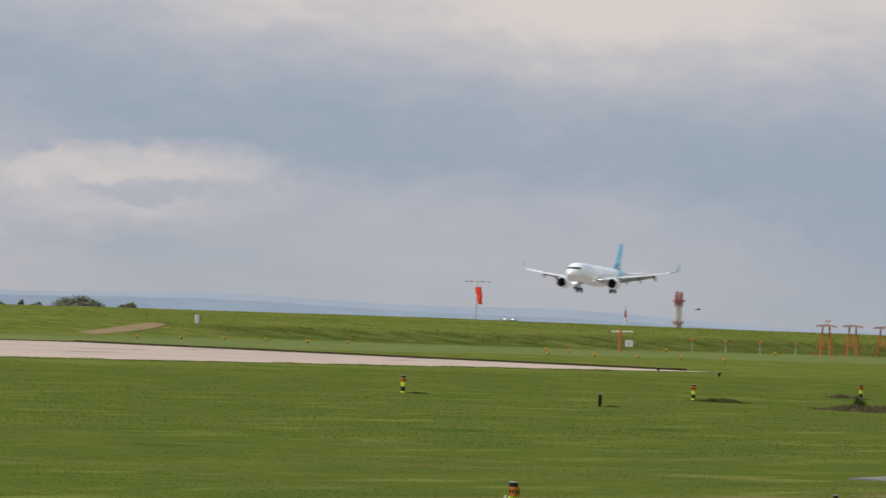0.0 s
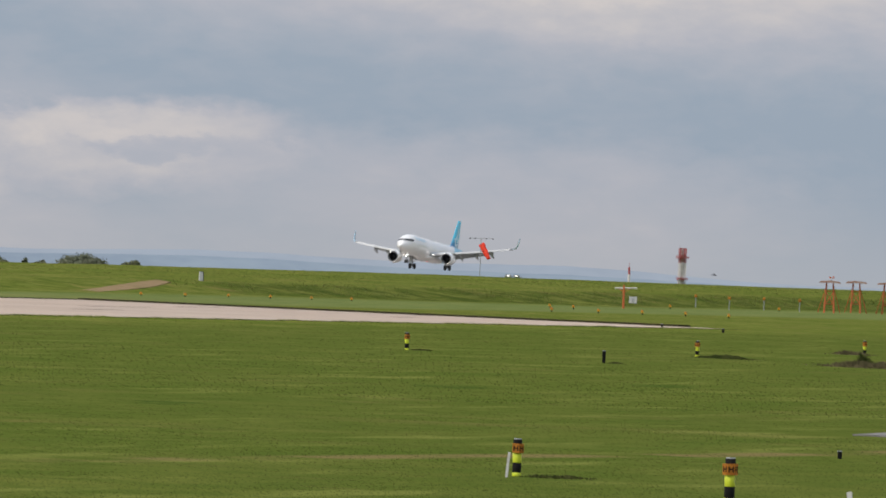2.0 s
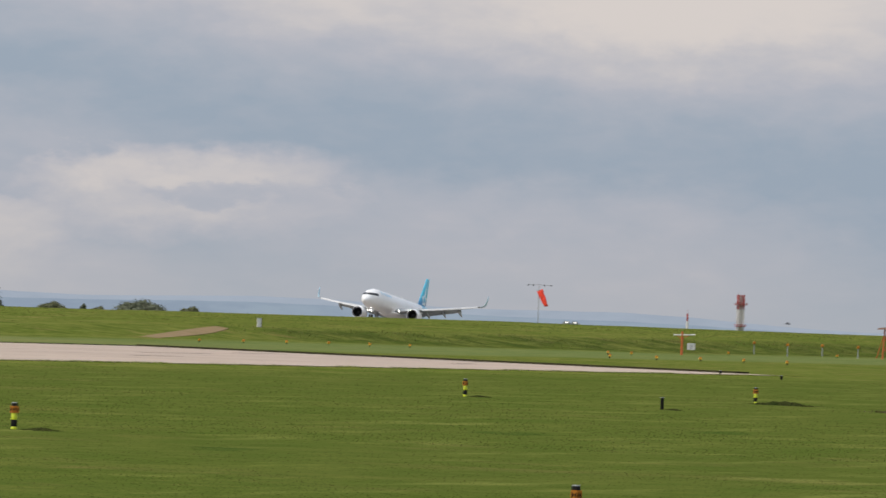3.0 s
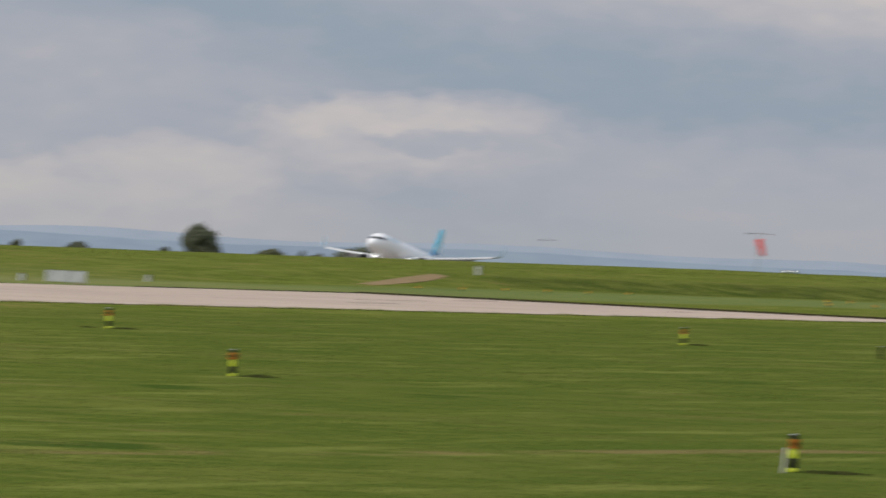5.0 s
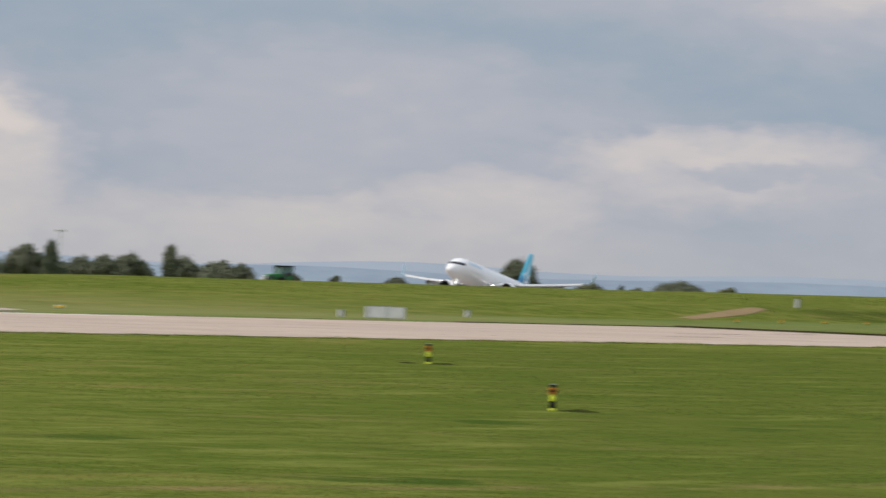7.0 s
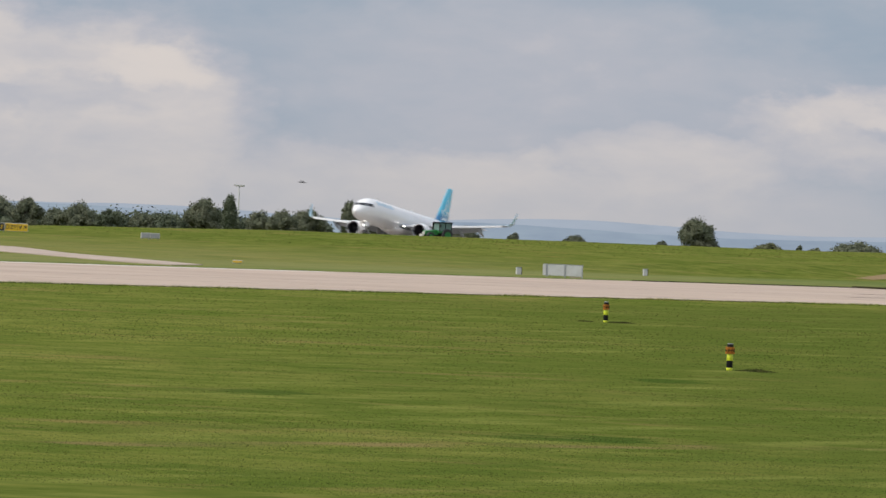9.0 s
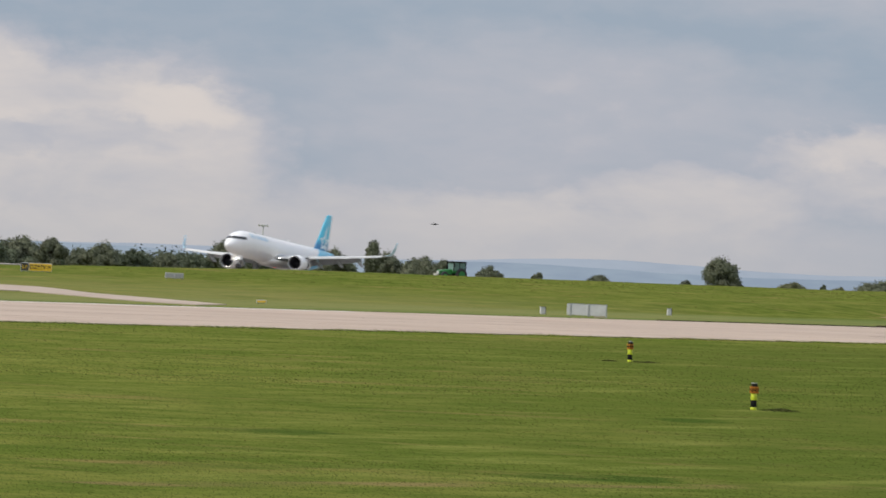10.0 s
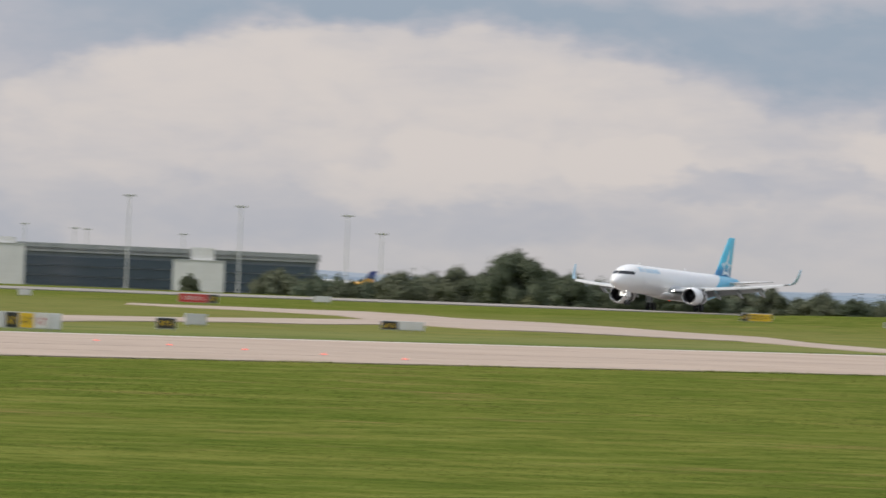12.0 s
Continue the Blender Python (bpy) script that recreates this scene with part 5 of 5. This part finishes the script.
def stair_tower(s, p, w, h, top_w, top_h):
    tw = thing("stair_tower", facing(s, p), "white rendered stair tower with a raised top", "building")
    part("wall", boxes((0, 3, h / 2, w, 6, h), bevel=0.05), FACADE_WHITE, tw, "white rendered wall")
    part("upper_block", boxes((0.8, 3.2, h + top_h / 2, top_w, 5, top_h), bevel=0.05), FACADE_WHITE, tw, "white upper block")
    part("coping", boxes((0, 3, h + 0.05, w + 0.3, 6.3, 0.14)), PALE_GREY, tw, "pale coping")


stair_tower(1991, 1040, 12.0, 7.4, 5.4, 3.0)
stair_tower(1922, 1055, 11.0, 9.4, 5.0, 1.5)


def parked_aircraft():
    pa = thing("parked_aircraft", facing(3004, 1500, 42), "parked airliner with a navy and yellow tail", "airplane")
    rings = []
    for x, r, z in ((-1, 0.2, 4.7), (1.5, 0.8, 4.4), (5, 1.5, 3.9), (8, 1.85, 3.65), (26, 1.9, 3.6), (30, 1.5, 3.4), (32, 0.3, 3.1)):
        rings.append([Vector((r * math.cos(t), x, z + r * math.sin(t))) for t in [2 * math.pi * i / 20 for i in range(20)]])
    part("fuselage", loft(rings[3:]), WHITE, pa, "white fuselage", True)
    part("rear_fuselage", loft(rings[:4]), YELLOW_PAINT, pa, "deep yellow rear fuselage", True)
    part("fin", loft([[Vector((-0.18, y, z)), Vector((0.18, y, z)), Vector((0.06, y2, z2)), Vector((-0.06, y2, z2))] for y, z, y2, z2 in ((0.5, 4.6, -1.6, 9.0), (6.4, 4.8, 1.6, 9.0))]), NAVY, pa, "navy fin")
    part("fin_root", boxes((0, 2.6, 5.6, 0.5, 4.4, 1.3), bevel=0.1), YELLOW_PAINT, pa, "yellow fin root")
    for sx in (-1, 1):
        part("tailplane", loft([[Vector((sx * y, x0, 4.9)), Vector((sx * y, x0 + c, 4.9)), Vector((sx * y, x0 + c, 5.0)), Vector((sx * y, x0, 5.0))] for y, x0, c in ((0.6, 0.5, 3.2), (5.5, -0.4, 1.4))]), WHITE, pa, "white tailplane")
        part("gear_leg", rods(((sx * 3, 17, 2.2), (sx * 3, 17, 0.2), 0.15)), GREY, pa)


parked_aircraft()


# ---------------------------------------------------------------- birds
def make_bird(span):
    bd = thing("bird", pose(0, 0, 0), "small dark bird gliding over the airfield", "bird", "birds")
    part("torso", turned([(-0.5 * span, 0.01), (-0.3 * span, 0.04 * span), (0.05 * span, 0.08 * span), (0.22 * span, 0.05 * span), (0.32 * span, 0.01)], 10, "X"), BIRD, bd, "", True)
    for side in (1, -1):
        part("wing", loft([[Vector((0.12 * span, 0, 0.01)), Vector((-0.10 * span, 0, 0.01)), Vector((-0.08 * span, 0, 0.03))],
                           [Vector((0.14 * span, side * 0.25 * span, 0.10 * span)), Vector((-0.06 * span, side * 0.25 * span, 0.10 * span)), Vector((-0.02 * span, side * 0.25 * span, 0.12 * span))],
                           [Vector((0.0, side * 0.5 * span, 0.04 * span)), Vector((-0.10 * span, side * 0.5 * span, 0.04 * span)), Vector((-0.06 * span, side * 0.5 * span, 0.05 * span))]]), BIRD, bd)
    return bd


BIRDS = [make_bird(0.75), make_bird(0.75), make_bird(0.85)]


# ---------------------------------------------------------------- rough grass and brambles
def clump(name, s, p, wide, deep, tall, count, mat, label, category, seed):
    rnd = random.Random(seed)
    o = at(s, p)
    turn = math.atan2(o.x, o.y)
    verts, faces = [], []
    for _ in range(count):
        x, y = wide * rnd.gauss(0, 0.24), deep * rnd.gauss(0, 0.24)
        r = math.hypot(x / wide, y / deep) * 2
        h = tall * max(0.25, 1 - r * r * 0.5) * rnd.uniform(0.35, 1.1) * (0.6 + 0.5 * noise.noise((x * 2.2, y, seed * 3.7)))
        lx, ly = rnd.uniform(-.25, .25) * tall, rnd.uniform(-.25, .25) * tall
        w = rnd.uniform(0.015, 0.035)
        n = len(verts)
        verts += [Vector((x - w, y, -0.05)), Vector((x + w, y, -0.05)), Vector((x + lx * .4 + w * .7, y + ly * .4, h * .6)), Vector((x + lx, y + ly, h))]
        faces += [(n, n + 1, n + 2), (n, n + 2, n + 3)]
    me = bpy.data.meshes.new(name)
    me.from_pydata(verts, [], faces)
    me.materials.append(mat)
    ob = new(name, me)
    ob.matrix_basis = pose(o.x, o.y, o.z, 0, 0, -math.degrees(turn))
    return tagged(ob, label, category, kind="stuff")


clump("rough_grass", 521, 143.2, 3.0, 5.0, 0.34, 2600, TUFT_LONG, "dark mound of long rough grass", "grass", 1)
clump("bramble_patch", 505, 130.5, 4.6, 10.0, 0.55, 4200, BRAMBLE, "brown dry bramble patch in the grass", "bramble", 2)
clump("bramble_patch", 508, 131.6, 1.0, 1.5, 1.15, 500, TUFT_LONG, "upright dark bramble shoots beside a marker post", "bramble", 3)
clump("rough_grass", 592, 154.3, 2.4, 5.0, 0.40, 1200, BRAMBLE, "dry rough grass round a marker post", "grass", 4)


# uncut grass at the foot of the posts and in streaks across the field
# the dark clumps also stand in for the shadows of the posts
for k, (s, p, wide, tall) in enumerate(((490.9, 151.7, 1.1, 0.16), (209.0, 61.2, 1.7, 0.13), (191.9, 51.7, 1.2, 0.10), (432.2, 162.4, 1.2, 0.14), (432.4, 164.3, 0.7, 0.10), (307.4, 110.6, 1.3, 0.15), (471.8, 135.4, 0.8, 0.14))):
    clump("rough_grass", s, p, wide, 2.2, tall, 500, TUFT_LONG, "dark uncut grass standing also for the shadow of a marker post", "grass", 40 + k)

def patchy(S, P, scale, seed):
    """A smooth uneven field from 0 to 1, for patches of longer and shorter grass."""
    rs = np.random.RandomState(seed)
    f = np.zeros(len(S))
    for k in range(14):
        th, ph, wl = rs.uniform(0, 6.283), rs.uniform(0, 6.283), scale * 1.28 ** (k % 7)
        f += np.sin((S * np.cos(th) + P * np.sin(th)) * 6.283 / wl + ph + 1.5 * np.sin((S * np.sin(th) - P * np.cos(th)) * 2.1 / wl))
    return np.clip(0.5 + f / 8.0, 0, 1)


def scatter_blades(name, places, tall, wide, mat, label, seed, patch=6.0, uneven=0.35):
    """Tufts of three blades each, as one mesh, longer in patches; places: (s, p) pairs."""
    rs = np.random.RandomState(seed)
    n = len(places)
    S, P = places[:, 0], places[:, 1]
    X, Y, Z = S * SA - P * CA, S * CA + P * SA, ground_z(S, P) - 0.03
    long = patchy(S, P, patch, seed)
    size = rs.uniform(0.75, 1.0, n) * (1.0 + uneven * (long - 0.5))
    V, base = [], np.stack([X, Y, Z], -1)
    for k in range(3):
        a = rs.uniform(0, 6.283, n)
        w = wide * rs.uniform(0.5, 1.1, n)
        h = tall * rs.uniform(0.6, 1.0, n) * size + 0.03
        lean = rs.uniform(-0.7, 0.7, (n, 2)) * h[:, None]
        side = np.stack([np.cos(a) * w, np.sin(a) * w * 0.5, np.zeros(n)], -1)
        top = base + np.concatenate([lean, h[:, None]], 1)
        V += [base - side, base + side, top]
    V = np.stack(V, 1).reshape(-1, 3)
    k = np.arange(n)[:, None] * 9
    F = np.concatenate([k + np.array([[0, 1, 2]]), k + np.array([[3, 4, 5]]), k + np.array([[6, 7, 8]])], 1).reshape(-1, 3)
    me = bpy.data.meshes.new(name)
    me.from_pydata(V.tolist(), [], F.tolist())
    me.materials.append(mat)
    return tagged(new(name, me), label, "grass", kind="stuff")


def near_field(count, seed, d0, d1, a0=-12.6, a1=3.2):
    """Places spread over the near field, thinning out with distance, off the pavement."""
    rs = np.random.RandomState(seed)
    d = 1 / rs.uniform(1 / d1, 1 / d0, count)
    a = np.radians(RUNWAY_AZIMUTH - rs.uniform(a0, a1, count))
    s, p = d * np.cos(a), d * np.sin(a)
    keep = (p < 219.5) & ~((s > 281) & (s < 303) & (p < 77) & (p > 61))
    return np.stack([s, p], 1)[keep]


scatter_blades("grass_blades", near_field(80000, 3, 160, 330), 0.032, 0.035, BLADES, "short mown grass blades in the near field", 5)
scatter_blades("grass_blades", near_field(40000, 4, 330, 800), 0.05, 0.06, BLADES, "short mown grass blades beyond the marker posts", 6, 12.0)


def strip_field(count, seed, s0, s1, p0, p1):
    rs = np.random.RandomState(seed)
    return np.stack([s0 + (s1 - s0) * rs.rand(count) ** 0.7, rs.triangular(p0, (p0 + p1) / 2, p1, count)], 1)


scatter_blades("bank_grass", strip_field(9000, 8, 1010, 1500, 336, 353), 0.12, 0.09, TUFT_BANK, "long rough grass along the foot of the bank", 9, 14.0, 0.9)
scatter_blades("bank_grass", strip_field(22000, 18, 930, 1650, 346, 440), 0.09, 0.09, BLADES, "meadow grass on the bank", 19, 18.0, 0.7)
# grass creeping over the edges of the concrete
scatter_blades("edge_grass", strip_field(16000, 48, 380, 806, 218.6, 221.6), 0.10, 0.05, BLADES, "ragged grass creeping over the near runway edge", 49, 5.0, 1.2)
scatter_blades("edge_grass", strip_field(12000, 58, 560, 836, 289.2, 292.4), 0.11, 0.05, BLADES, "ragged grass creeping over the far runway edge", 59, 5.0, 1.2)


# ---------------------------------------------------------------- what moves
def motions():
    heading = math.degrees(math.atan2(-CA, -SA)) + 0.57
    rows = []
    for t, s, z, pitch, roll in JET_ROWS:
        q = at(s, 586.0)
        rows.append((t, pose(q.x, q.y, z, roll, -pitch, heading)))
    walk(airliner, rows)
    for sleeve, c in SLEEVES:
        walk(sleeve, [(0.0, pose(5.32, c[1], c[2])), (7.6, pose(5.32, c[1], c[2])), (9.0, pose(4.60, c[1], c[2])), (12.0, pose(4.60, c[1], c[2]))])
    # the wings bend up under load and settle once the wheels carry the weight
    for wing, side in WINGS:
        root = Vector((0, side * 1.9, 2.85))
        walk(wing, [(t, Matrix.Translation(root) @ pose(0, 0, 0, side * bend) @ Matrix.Translation(-root)) for t, bend in ((0.0, 1.5), (2.5, 1.8), (4.5, 1.0), (7.5, -0.4), (9.5, -1.9), (12.0, -1.6))])
    rows, start = [], at(1228.0, 484.0)
    for t in (0.0, 3.0, 5.5, 6.5, 7.5, 9.0, 10.0, 12.0):
        gone = 1.56 * (t - 5.5)
        v = start + Vector((-math.cos(radians(35)), -math.sin(radians(35)), 0)) * gone
        v.z = float(ground_z(v.x * SA + v.y * CA, v.y * SA - v.x * CA))
        rows.append((t, pose(v.x, v.y, v.z, 0, 0, 35)))
    walk(tractor, rows)
    sock = SOCK_UPPER
    walk(sock, [(t, pose(0.10, -0.2, 5.0, 0, a, 1.5 * a)) for t, a in ((0.0, -1), (0.6, 0), (1.3, -6), (2.0, -17), (2.6, -15), (4.4, -14), (5.2, -4), (7.0, 2), (9.0, -3), (12.0, 0))])
    walk(SOCK_LOWER, [(t, pose(0.28, 0, -1.25, 0, a, 0)) for t, a in ((0.0, 6), (0.7, -2), (1.4, 3), (2.1, -4), (2.7, 0), (4.4, -3), (5.2, 3), (8.0, -2), (12.0, 2))])
    # birds: azimuth and elevation in degrees, metres away
    flights = (
        (0, ((0.0, 1.537, 0.047, 900), (1.0, 1.60, 0.045, 900), (2.5, 1.628, -0.020, 900), (5.0, 2.6, 0.10, 900), (12.0, 6.0, 0.3, 900))),
        (1, ((0.0, -9.5, 0.5, 900), (2.5, -5.2, 0.2, 900), (4.5, -2.275, 0.047, 900), (5.5, 0.3, 0.1, 900), (12.0, 12.0, 0.8, 900))),
        (2, ((0.0, -16.0, 0.6, 900), (7.7, -7.6, 0.3, 900), (8.8, -5.7, 0.20, 900), (9.5, -5.09, 0.135, 900), (10.0, -4.83, 0.19, 900), (10.5, -4.6, 0.17, 900), (12.0, -2.5, 0.3, 900))),
    )
    for k, flight in flights:
        rows = []
        for t, a, e, d in flight:
            w = radians(a)
            rows.append((t, pose(d * math.sin(w), d * math.cos(w), EYE_HEIGHT + d * math.tan(radians(e)), 15, 0, 160 if k == 1 else 20)))
        walk(BIRDS[k], rows)


# seconds, place along the runway, height of the wheels, nose up, left wing up
JET_ROWS = [
    (0.0, 2026, 9.08, 1.8, 0.6), (0.5, 1995, 7.75, 2.2, 0.0), (1.0, 1962, 6.20, 2.9, -1.2), (1.5, 1931, 4.80, 3.6, -0.4),
    (2.0, 1900, 3.30, 4.0, -0.6), (2.5, 1869, 1.90, 4.6, -0.8), (3.3, 1818, -0.30, 5.8, -1.2), (4.5, 1740, -1.30, 7.1, -1.2),
    (5.0, 1708, -1.35, 7.3, -1.0), (5.5, 1677, -1.48, 7.3, -1.0), (6.0, 1645, -1.58, 7.0, -1.1), (6.5, 1613, -1.60, 7.2, -1.2),
    (7.0, 1581, -1.48, 7.3, -0.8), (7.5, 1550, -1.13, 7.2, 0.0), (9.5, 1425, -0.02, 5.0, 0.0), (10.0, 1394, 0.15, 4.3, 0.4),
    (10.5, 1363, 0.45, 4.0, 0.6), (11.0, 1332, 0.68, 3.3, 0.8), (11.5, 1301, 0.86, 2.6, 0.7), (12.0, 1272, 0.92, 2.0, 0.8),
]

motions()
